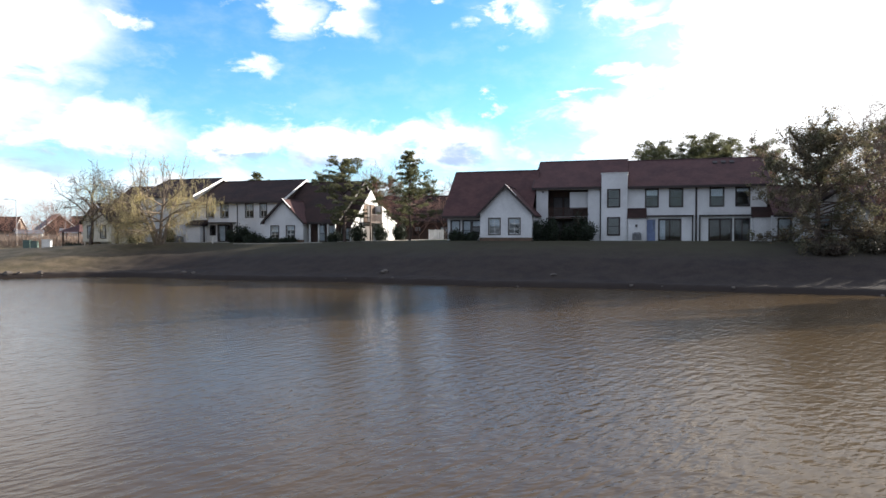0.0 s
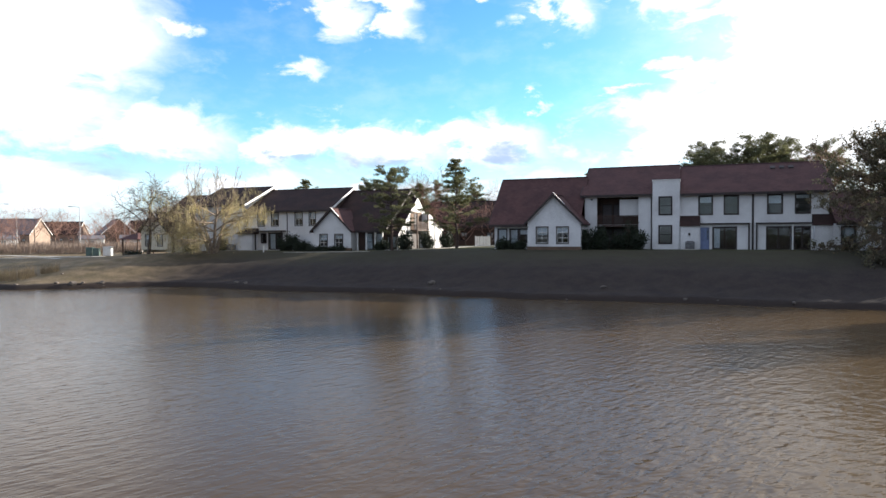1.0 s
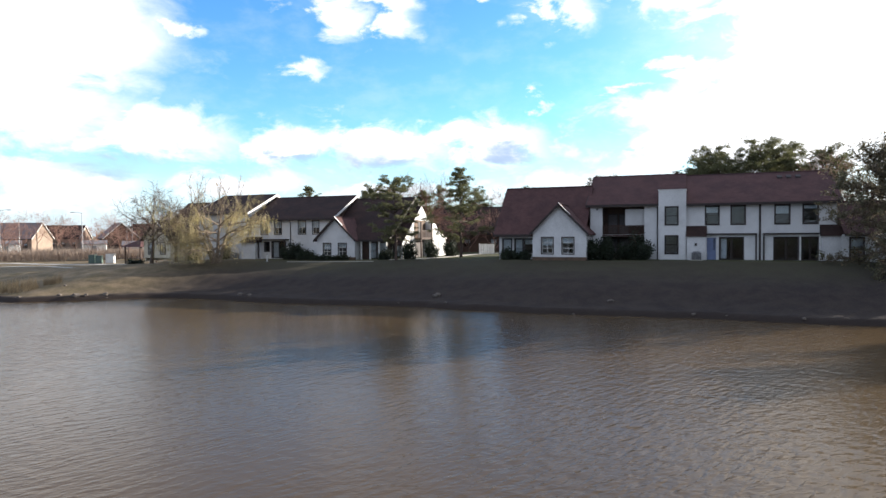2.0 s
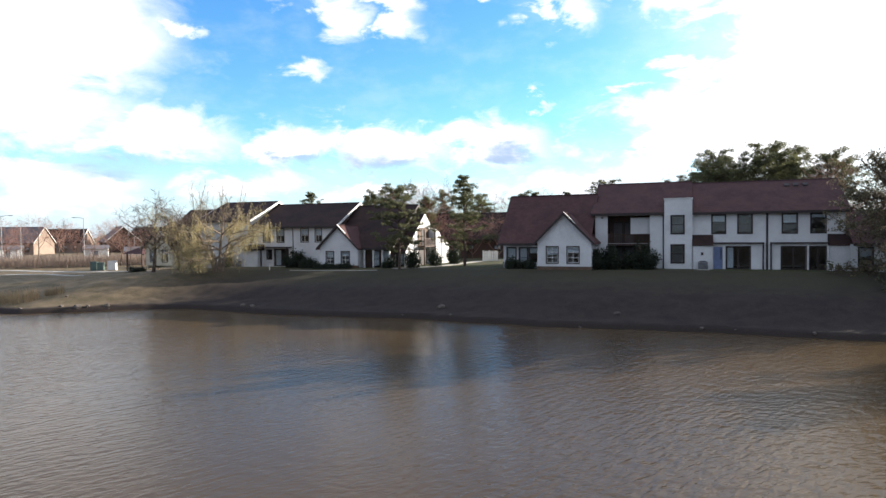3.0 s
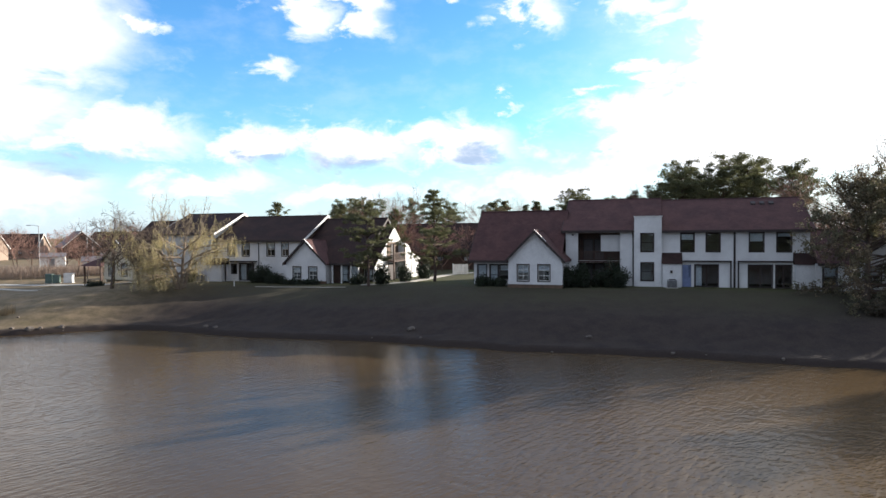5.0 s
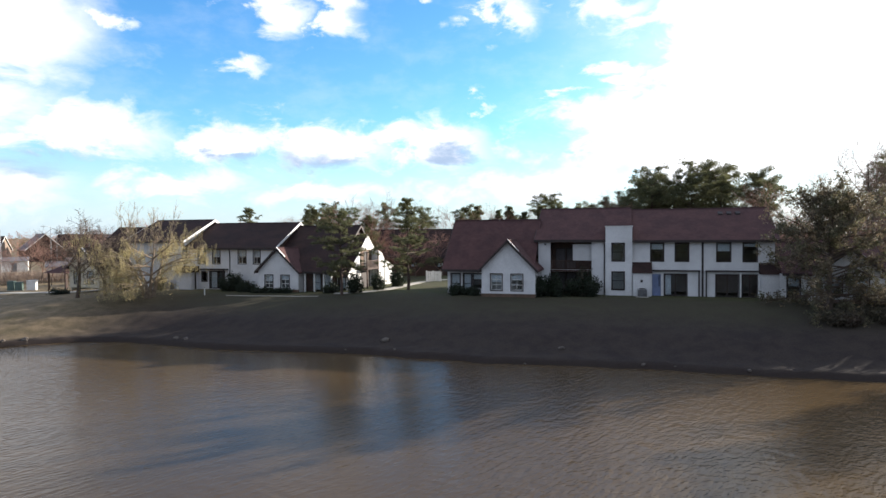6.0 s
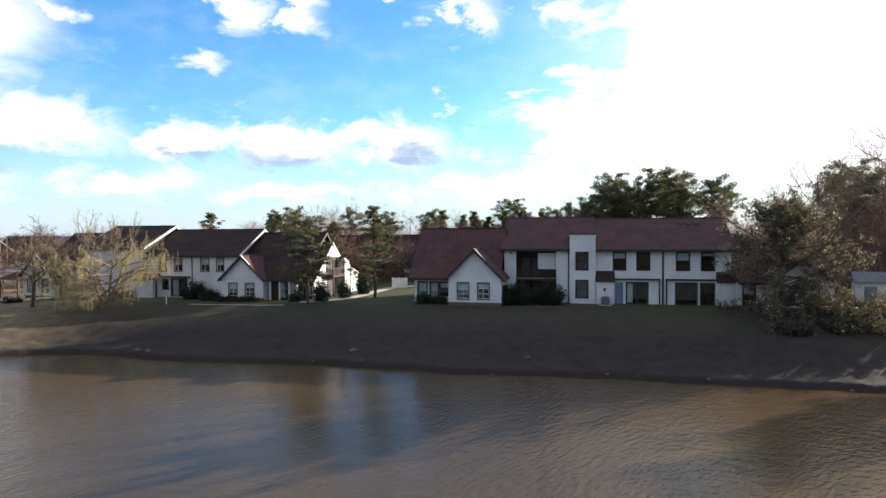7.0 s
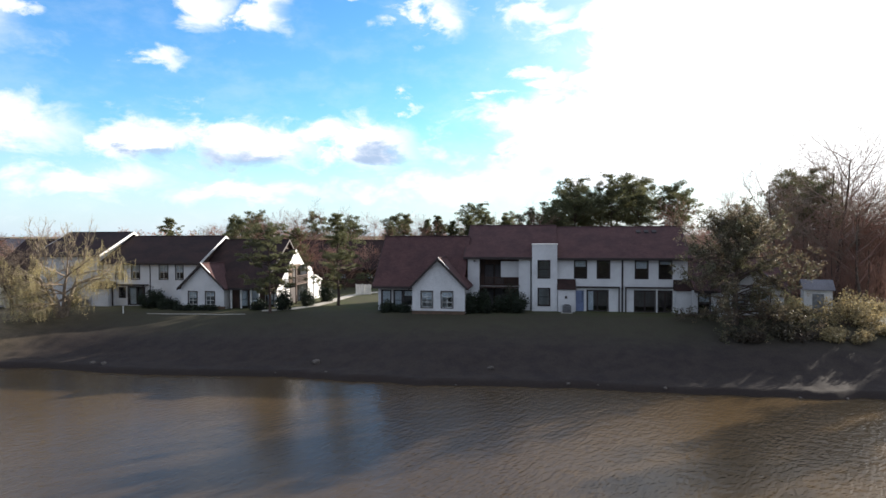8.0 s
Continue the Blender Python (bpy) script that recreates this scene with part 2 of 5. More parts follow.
def ground_material():
    """Winter turf: straw-coloured and green patches, bare earth near the water's edge."""
    m = bpy.data.materials.new("winter_turf")
    m.use_nodes = True
    t = m.node_tree
    b = t.nodes["Principled BSDF"]
    co = t.nodes.new("ShaderNodeTexCoord").outputs["Object"]
    n1 = noise_tex(t, co, 0.09, 5.0, 0.6)
    n2 = noise_tex(t, co, 0.7, 4.0, 0.65)
    n3 = noise_tex(t, co, 9.0, 4.0, 0.7)
    straw, green, earth = (0.051, 0.040, 0.034), (0.066, 0.076, 0.030), (0.036, 0.028, 0.026)
    attr = t.nodes.new("ShaderNodeAttribute")
    attr.attribute_name = "lawn"
    col = mix_color(t, smooth(t, n2.outputs["Fac"], 0.35, 0.7), straw, earth)
    lawn = math_node(t, "MULTIPLY", attr.outputs["Fac"], smooth(t, n1.outputs["Fac"], 0.30, 0.55, 0.55, 1.0))
    col = mix_color(t, lawn, col, mix_color(t, smooth(t, n2.outputs["Fac"], 0.3, 0.75), green, (0.095, 0.085, 0.045)))
    # dry west field: some of its sunlight is put into this pale colour
    field = t.nodes.new("ShaderNodeAttribute")
    field.attribute_name = "field"
    col = mix_color(t, field.outputs["Fac"], col, mix_color(t, smooth(t, n2.outputs["Fac"], 0.3, 0.7), (0.24, 0.18, 0.115), (0.13, 0.105, 0.06)))
    wet = t.nodes.new("ShaderNodeAttribute")
    wet.attribute_name = "wet"
    col = mix_color(t, wet.outputs["Fac"], col, (0.036, 0.027, 0.023))
    vm = t.nodes.new("ShaderNodeVectorMath")
    vm.operation = "SCALE"
    t.links.new(col, vm.inputs[0])
    t.links.new(smooth(t, n3.outputs["Fac"], 0.3, 0.75, 1.15, 0.8), vm.inputs["Scale"])
    t.links.new(vm.outputs[0], b.inputs["Base Color"])
    b.inputs["Roughness"].default_value = 0.95
    b.inputs["Specular IOR Level"].default_value = 0.15
    bn = t.nodes.new("ShaderNodeBump")
    bn.inputs["Strength"].default_value, bn.inputs["Distance"].default_value = 0.5, 0.04
    t.links.new(math_node(t, "ADD", n3.outputs["Fac"], n2.outputs["Fac"]), bn.inputs["Height"])
    t.links.new(bn.outputs[0], b.inputs["Normal"])
    return m


WATER_A, WATER_B, WAVE = (0.088, 0.058, 0.029), (0.078, 0.052, 0.026), 0.062
STUCCO = material("white_stucco", (0.74, 0.73, 0.72), 0.85, (0.62, 0.61, 0.60), 0.5, 14.0, 0.12, 0.4, 90.0)
CREAM = material("cream_stucco", (0.70, 0.62, 0.47), 0.85, (0.60, 0.53, 0.40), 0.5, 14.0, 0.12, 0.4, 90.0)
ROOF = roof_material("red_brown_shingle", (0.118, 0.060, 0.056), (0.088, 0.047, 0.046))
ROOF_DARK = roof_material("dark_brown_shingle", (0.055, 0.030, 0.026), (0.035, 0.022, 0.020))
TRIM = material("dark_brown_trim", (0.030, 0.022, 0.022), 0.6, (0.05, 0.035, 0.03), 2.0, 30.0, 0.3, 0.15)
WHITE_TRIM = material("white_painted_trim", (0.78, 0.77, 0.74), 0.5, (0.66, 0.64, 0.60), 2.0, 30.0, 0.15, 0.1)
TIMBER = material("weathered_timber", (0.16, 0.10, 0.065), 0.8, (0.10, 0.07, 0.05), 2.0, 18.0, 0.4, 0.3)
DARK_WOOD = material("stained_wood", (0.075, 0.040, 0.028), 0.7, (0.05, 0.03, 0.022), 2.0, 18.0, 0.4, 0.3)
# dark albedo that holds the dimness of unlit rooms behind the windows
INSIDE = material("dim_interior", (0.11, 0.10, 0.10), 0.9, None, 1.0, 8.0, 0.2, 0)
CURTAIN = material("pale_blind", (0.74, 0.75, 0.78), 0.9, (0.62, 0.63, 0.66), 1.5, 20.0, 0.2, 0.2)
BLUE_PAINT = material("blue_painted_door", (0.20, 0.25, 0.42), 0.6, (0.16, 0.2, 0.33), 2.0, 20.0, 0.2, 0.1)
METAL = material("grey_metal", (0.30, 0.31, 0.32), 0.45, (0.2, 0.2, 0.21), 3.0, 30.0, 0.3, 0.1, metal=0.7)
GLASS = glass_material()
WATER = water_material()
TURF = ground_material()
BARK = material("grey_brown_bark", (0.13, 0.095, 0.07), 0.9, (0.08, 0.06, 0.048), 3.0, 30.0, 0.4, 0.6, 25.0, 0.03)
PINE_BARK = material("pine_bark", (0.10, 0.065, 0.05), 0.9, (0.055, 0.04, 0.035), 3.0, 30.0, 0.4, 0.6, 25.0, 0.03)
WILLOW_BARK = material("pale_willow_bark", (0.30, 0.235, 0.165), 0.9, (0.17, 0.13, 0.10), 3.0, 30.0, 0.4, 0.5, 25.0, 0.03)
TWIG = material("bare_twig", (0.40, 0.31, 0.245), 0.85, (0.31, 0.235, 0.185), 3.0, 30.0, 0.3, 0, translucent=0.4)
RED_TWIG = material("reddish_twig", (0.42, 0.255, 0.20), 0.85, (0.32, 0.195, 0.155), 3.0, 30.0, 0.3, 0, translucent=0.4)
NEEDLES = material("pine_needles", (0.170, 0.170, 0.080), 0.6, (0.110, 0.115, 0.055), 0.7, 12.0, 0.3, 0, random_amount=0.35, translucent=0.45)
OLIVE = material("dull_evergreen_leaves", (0.150, 0.145, 0.080), 0.6, (0.17, 0.13, 0.09), 0.5, 12.0, 0.3, 0, random_amount=0.45, translucent=0.45)
SCRUB = material("dull_scrub_leaves", (0.085, 0.075, 0.045), 0.7, (0.075, 0.055, 0.04), 0.5, 12.0, 0.3, 0, random_amount=0.45, translucent=0.25)
WILLOW = material("young_willow_leaves", (0.46, 0.39, 0.19), 0.7, (0.36, 0.29, 0.16), 0.5, 12.0, 0.2, 0, random_amount=0.3, translucent=0.4)
SHRUB = material("dark_shrub_leaves", (0.030, 0.042, 0.020), 0.6, (0.022, 0.030, 0.018), 1.0, 12.0, 0.3, 0, random_amount=0.4, translucent=0.2)
YELLOW_SHRUB = material("dry_yellow_leaves", (0.38, 0.31, 0.16), 0.8, (0.28, 0.22, 0.12), 1.0, 12.0, 0.3, 0, random_amount=0.4, translucent=0.3)
CONCRETE = material("pale_concrete", (0.52, 0.48, 0.42), 0.9, (0.42, 0.39, 0.34), 0.8, 15.0, 0.25, 0.4, 40.0)
STONE = material("grey_stone", (0.15, 0.125, 0.105), 0.9, (0.085, 0.07, 0.06), 2.0, 15.0, 0.35, 0.6, 8.0, 0.05)
REED = material("dry_reeds", (0.42, 0.32, 0.19), 0.9, (0.30, 0.22, 0.13), 2.0, 15.0, 0.3, 0, random_amount=0.3, translucent=0.3)
GREEN_BOX = material("green_painted_steel", (0.11, 0.16, 0.135), 0.5, (0.08, 0.12, 0.10), 2.0, 20.0, 0.2, 0.1)
GREY_ROOF = material("grey_roof", (0.20, 0.19, 0.20), 0.85, (0.15, 0.14, 0.15), 0.5, 10.0, 0.3, 0.2)
BRICK_WALL = material("tan_wall", (0.30, 0.23, 0.18), 0.9, (0.24, 0.18, 0.14), 0.5, 10.0, 0.3, 0.2)


# ---- mesh helpers ----
class Shape:
    """Vertices and faces of one part."""

    def __init__(self):
        self.v, self.f = [], []

    def face(self, *points):
        n = len(self.v)
        self.v.extend(points)
        self.f.append(tuple(range(n, n + len(points))))
        return self

    def box(self, x0, x1, y0, y1, z0, z1):
        n = len(self.v)
        self.v += [(x, y, z) for z in (z0, z1) for y in (y0, y1) for x in (x0, x1)]
        self.f += [tuple(n + i for i in q) for q in ((0, 2, 3, 1), (4, 5, 7, 6), (0, 1, 5, 4), (2, 6, 7, 3), (0, 4, 6, 2), (1, 3, 7, 5))]
        return self

    def prism(self, outline, axis, a, b):
        """An outline of (p, q) pushed along an axis from a to b. axis x: (y, z); axis y: (x, z); axis z: (x, y)."""
        def at(p, q, k):
            return (k, p, q) if axis == "x" else (p, k, q) if axis == "y" else (p, q, k)
        n, m = len(self.v), len(outline)
        self.v += [at(p, q, a) for p, q in outline] + [at(p, q, b) for p, q in outline]
        self.f.append(tuple(n + i for i in range(m)))
        self.f.append(tuple(n + m + i for i in reversed(range(m))))
        self.f += [(n + i, n + m + i, n + m + (i + 1) % m, n + (i + 1) % m) for i in range(m)]
        return self

    def beam(self, p, q, w, h=None):
        """A square bar from p to q."""
        p, q = Vector(p), Vector(q)
        h = h or w
        ax = (q - p).normalized()
        side = ax.cross(Vector((0, 0, 1)))
        side = side.normalized() if side.length > 1e-3 else Vector((1, 0, 0))
        up = side.cross(ax).normalized()
        n = len(self.v)
        for c in (p, q):
            self.v += [tuple(c + side * sx * w / 2 + up * sz * h / 2) for sx, sz in ((-1, -1), (1, -1), (1, 1), (-1, 1))]
        self.f += [tuple(n + i for i in q4) for q4 in ((0, 1, 2, 3), (7, 6, 5, 4), (0, 4, 5, 1), (1, 5, 6, 2), (2, 6, 7, 3), (3, 7, 4, 0))]
        return self

    def tube(self, points, radii, sides=6):
        n = len(self.v)
        pts = [Vector(p) for p in points]
        for i, p in enumerate(pts):
            d = (pts[min(i + 1, len(pts) - 1)] - pts[max(i - 1, 0)])
            d = d.normalized() if d.length > 1e-6 else Vector((0, 0, 1))
            a = d.cross(Vector((0.31, 0.87, 0.38)))
            a = a.normalized() if a.length > 1e-3 else Vector((1, 0, 0))
            b = d.cross(a)
            for k in range(sides):
                c = 2 * math.pi * k / sides
                self.v.append(tuple(p + (a * math.cos(c) + b * math.sin(c)) * radii[i]))
        for i in range(len(pts) - 1):
            for k in range(sides):
                j = (k + 1) % sides
                self.f.append((n + i * sides + k, n + i * sides + j, n + (i + 1) * sides + j, n + (i + 1) * sides + k))
        return self

    def mesh(self, name, mat, tidy=False, uv_roof=False, bevel=0.0):
        me = bpy.data.meshes.new(name)
        me.from_pydata(self.v, [], self.f)
        if tidy or bevel:
            bm = bmesh.new()
            bm.from_mesh(me)
            bmesh.ops.recalc_face_normals(bm, faces=bm.faces)
            if bevel:
                bmesh.ops.bevel(bm, geom=[e for e in bm.edges if len(e.link_faces) == 2], offset=bevel, segments=1, affect="EDGES", clamp_overlap=True)
            bm.to_mesh(me)
            bm.free()
        if uv_roof:
            layer = me.uv_layers.new(name="UVMap")
            for p in me.polygons:
                nrm = p.normal
                e = Vector((nrm.x, nrm.y, 0))
                run = Vector((-e.y, e.x, 0)).normalized() if e.length > 0.05 else Vector((1, 0, 0))
                fall = nrm.cross(run)
                for li in p.loop_indices:
                    co = me.vertices[me.loops[li].vertex_index].co
                    layer.data[li].uv = (co.dot(run), co.dot(fall))
        me.materials.append(mat)
        return me


def part(name, shape, mat, parent=None, label="", tidy=True, uv_roof=False, bevel=0.0):
    me = shape if isinstance(shape, bpy.types.Mesh) else shape.mesh(name, mat, tidy, uv_roof, bevel)
    ob = new(name, me)
    if parent is not None:
        ob.parent = parent
    return tagged(ob, label)


def thing(name, m, label, category, group="", kind=""):
    ob = new(name)
    ob.empty_display_size = 0.3
    ob.matrix_basis = m
    return tagged(ob, label, category, group, kind)


# ---- ground and water ----
TURN_U = -17.0                       # the houses and the shore run this many degrees off the x axis
UX, UY = math.cos(radians(17)), -math.sin(radians(17))
HX, HY = 24.6, 61.2                  # origin of the house row


def to_row(x, y):
    """Place along the row of houses and behind its front."""
    return (x - HX) * UX + (y - HY) * UY, -(x - HX) * UY + (y - HY) * UX


def from_row(s, d):
    return HX + s * UX - d * UY, HY + s * UY + d * UX


def ease(v, a, b):
    k = min(1.0, max(0.0, (v - a) / (b - a)))
    return k * k * (3 - 2 * k)


def bank(x, y):
    """Distance inland from the water's edge, in metres; negative over the pond."""
    s, d = to_row(x, y)
    wobble = 0.8 * noise.noise((s * 0.09, 3.1, 0)) + 0.45 * noise.noise((s * 0.4, 7.7, 0)) + 0.28 * noise.noise((s * 1.1, 2.7, 0))
    far = d + 19.2 + wobble + 7.0 * ease(-s, 52, 64) + 10.0 * ease(-s, 66, 100)
    left = -(x + 120) + 4 * noise.noise((y * 0.05, 1.3, 0))
    near = -(y + 26) + 3 * noise.noise((x * 0.06, 9.3, 0))
    right = (x - 95) + 4 * noise.noise((y * 0.05, 5.3, 0))
    return max(far, left, near, right)


def ground_z(x, y):
    e = bank(x, y)
    s, d = to_row(x, y)
    if e < 0:
        return max(-2.0, e * 0.5)
    lip = 0.38 * ease(e, 0.0, 0.55)
    top = 3.3 - 0.35 * ease(-s, 25, 50) - 1.15 * ease(-s, 58, 84)
    rise = (top - 0.38) * (0.35 * ease(e, 0.3, 7.0) + 0.65 * ease(e, 1.5, 15.5))
    z = lip + rise
    rough = 0.10 * noise.noise((x * 0.35, y * 0.35, 0)) + 0.22 * noise.noise((x * 0.09, y * 0.09, 4.0))
    flat = ease(e, 1.0, 4.0) * (1 - ease(d, -7.0, -4.0) * (1 - ease(d, 20, 40)) * ease(s, -62, -54))
    clods = 0.09 * noise.noise((x * 1.3, y * 1.3, 8.0)) * ease(e, 0.1, 0.5) * (1 - ease(e, 2.5, 6.0))
    return z + rough * flat + clods


def make_ground():
    def axis(lo, hi, fine_lo, fine_hi, fine, grow):
        xs = list(np.arange(fine_lo, fine_hi + 1e-6, fine))
        step = fine
        while xs[-1] < hi:
            step *= grow
            xs.append(xs[-1] + step)
        step = fine
        while xs[0] > lo:
            step *= grow
            xs.insert(0, xs[0] - step)
        return xs
    ss = axis(-2600, 2600, -88, 34, 0.5, 1.17)
    ds = axis(-2600, 2600, -27, 6, 0.3, 1.17)
    sh = Shape()
    lawn, field, wet = [], [], []
    for d in ds:
        for s in ss:
            x, y = from_row(s, d)
            sh.v.append((x, y, ground_z(x, y)))
            lawn.append((0.35 * ease(bank(x, y), 5.0, 12.0) + 0.65 * ease(bank(x, y), 13.0, 20.0)) * (1 - 0.75 * ease(-s, 56, 70)))
            field.append(ease(-s, 50, 64) * ease(d, -50, -38) * ease(bank(x, y), 0.6, 2.0))
            wet.append(1 - ease(bank(x, y), 0.15, 1.0 + 0.8 * noise.noise((x * 0.5, y * 0.5, 2.0))))
    w = len(ss)
    sh.f = [(j * w + i, j * w + i + 1, (j + 1) * w + i + 1, (j + 1) * w + i) for j in range(len(ds) - 1) for i in range(w - 1)]
    ob = part("ground", sh, TURF, tidy=False)
    a = ob.data.attributes.new("lawn", "FLOAT", "POINT")
    a.data.foreach_set("value", lawn)
    a = ob.data.attributes.new("field", "FLOAT", "POINT")
    a.data.foreach_set("value", field)
    a = ob.data.attributes.new("wet", "FLOAT", "POINT")
    a.data.foreach_set("value", wet)
    ob.data.shade_smooth()
    tagged(ob, "dull winter grass bank rising from the pond", "ground", kind="structure")


make_ground()
water_shape = Shape().face((-150, -60, 0), (130, -60, 0), (130, 110, 0), (-150, 110, 0))
tagged(part("water", water_shape, WATER), "muddy brown pond with fine wind ripples", "water", kind="structure")

# ---- houses ----


def wall_mesh(x0, x1, z0, z1, y, thick, holes, top=None):
    """An upright wall along x with its front at y, pierced by holes (x0, x1, z0, z1). top: outline over the rectangle, for a gable."""
    sh = Shape()
    xs = sorted({x0, x1, *[h[0] for h in holes], *[h[1] for h in holes]})
    zs = sorted({z0, z1, *[h[2] for h in holes], *[h[3] for h in holes]})

    def solid(i, j):
        if not (0 <= i < len(xs) - 1 and 0 <= j < len(zs) - 1):
            return False
        cx, cz = (xs[i] + xs[i + 1]) / 2, (zs[j] + zs[j + 1]) / 2
        return not any(h[0] < cx < h[1] and h[2] < cz < h[3] for h in holes)
    yb = y + thick
    for i in range(len(xs) - 1):
        for j in range(len(zs) - 1):
            if not solid(i, j):
                continue
            a, b, c, d = xs[i], xs[i + 1], zs[j], zs[j + 1]
            sh.face((a, y, c), (b, y, c), (b, y, d), (a, y, d))
            sh.face((b, yb, c), (a, yb, c), (a, yb, d), (b, yb, d))
            if not solid(i - 1, j):
                sh.face((a, yb, c), (a, y, c), (a, y, d), (a, yb, d))
            if not solid(i + 1, j):
                sh.face((b, y, c), (b, yb, c), (b, yb, d), (b, y, d))
            if not solid(i, j - 1):
                sh.face((a, yb, c), (b, yb, c), (b, y, c), (a, y, c))
            if not solid(i, j + 1) and not (top and j == len(zs) - 2):
                sh.face((a, y, d), (b, y, d), (b, yb, d), (a, yb, d))
    if top:
        sh.prism(top, "y", y, yb)
    return sh


def window(house, x0, x1, z0, z1, y, blind=0.0, casing=TRIM, rails=1, sash=None, bars=0):
    """A dark-framed sash window set in a hole in a wall whose front is at y."""
    e = 0.09
    w = part("window", Shape().box(x0 - e, x1 + e, y - 0.035, y + 0.05, z1, z1 + e).box(x0 - e, x1 + e, y - 0.035, y + 0.05, z0 - e, z0)
             .box(x0 - e, x0, y - 0.035, y + 0.05, z0, z1).box(x1, x1 + e, y - 0.035, y + 0.05, z0, z1), casing, house, "dark casing round a sash window")
    fr = Shape()
    f = 0.05
    fr.box(x0, x0 + f, y + 0.05, y + 0.10, z0, z1).box(x1 - f, x1, y + 0.05, y + 0.10, z0, z1)
    fr.box(x0 + f, x1 - f, y + 0.05, y + 0.10, z0, z0 + f).box(x0 + f, x1 - f, y + 0.05, y + 0.10, z1 - f, z1)
    for k in range(rails):
        zm = z0 + (z1 - z0) * (k + 1) / (rails + 1)
        fr.box(x0 + f, x1 - f, y + 0.045, y + 0.09, zm - 0.025, zm + 0.025)
    for k in range(bars):
        xm = x0 + (x1 - x0) * (k + 1) / (bars + 1)
        fr.box(xm - 0.02, xm + 0.02, y + 0.047, y + 0.088, z0 + f, z1 - f)
    part("window_frame", fr, sash or casing, w, "white-painted sash" if sash else "")
    part("pane", Shape().box(x0 + f, x1 - f, y + 0.065, y + 0.075, z0 + f, z1 - f), GLASS, w).visible_shadow = False
    if blind:
        part("blind", Shape().box(x0 + f, x1 - f, y + 0.16, y + 0.18, z1 - (z1 - z0) * blind, z1 - f), CURTAIN, w, "pale lowered blind")
    return w


def glass_door(house, x0, x1, y, h=2.1, leaves=2, blind=0.0):
    d = part("sliding_door", Shape().box(x0 - 0.07, x1 + 0.07, y - 0.03, y + 0.05, h, h + 0.08).box(x0 - 0.07, x0, y - 0.03, y + 0.05, 0.0, h)
             .box(x1, x1 + 0.07, y - 0.03, y + 0.05, 0.0, h), TRIM, house, "dark-framed sliding glass door")
    w = (x1 - x0) / leaves
    for k in range(leaves):
        a, b, o = x0 + k * w, x0 + (k + 1) * w, 0.06 + 0.05 * (k % 2)
        f = 0.07
        part("door_frame", Shape().box(a, a + f, y + o, y + o + 0.04, 0.03, h).box(b - f, b, y + o, y + o + 0.04, 0.03, h)
             .box(a + f, b - f, y + o, y + o + 0.04, 0.03, 0.13).box(a + f, b - f, y + o, y + o + 0.04, h - 0.08, h), TRIM, d)
        part("pane", Shape().box(a + f, b - f, y + o + 0.015, y + o + 0.025, 0.13, h - 0.08), GLASS, d).visible_shadow = False
    if blind:
        part("blind", Shape().box(x0 + 0.1, x0 + (x1 - x0) * blind, y + 0.24, y + 0.26, 0.05, h - 0.05), CURTAIN, d, "pale hanging blind")
    return d


def roof(house, x0, x1, front, ridge, rear, mat, over=0.35, name="roof", fascia=TRIM, rake=TRIM, rakes=(True, True)):
    """A pitched roof along x; front, ridge and rear are (y, z) of the slab's top edges."""
    th = 0.16
    a, b = x0 - (over if rakes[0] else 0), x1 + (over if rakes[1] else 0)
    outline = [front, ridge, rear, (rear[0], rear[1] - th), (ridge[0], ridge[1] - th), (front[0], front[1] - th)]
    r = part(name, Shape().prism(outline, "x", a, b), mat, house, uv_roof=True)
    part("fascia", Shape().box(a, b, front[0] - 0.045, front[0] - 0.004, front[1] - 0.24, front[1] - 0.01), fascia, r, "dark fascia and gutter")
    part("ridge_cap", Shape().prism([(ridge[0] - 0.14, ridge[1] - 0.02), (ridge[0], ridge[1] + 0.05), (ridge[0] + 0.14, ridge[1] - 0.02)], "x", a, b), mat, r)
    for side, use in zip((a, b), rakes):
        if use:
            k0, k1 = (side - 0.05, side - 0.004) if side == a else (side + 0.004, side + 0.05)
            part("rake_board", Shape().prism([(front[0], front[1] + 0.02), (ridge[0], ridge[1] + 0.02), (rear[0], rear[1] + 0.02), (rear[0], rear[1] - 0.26),
                                              (ridge[0], ridge[1] - 0.27), (front[0], front[1] - 0.26)], "x", k0, k1), rake, r, "painted rake board")
    return r


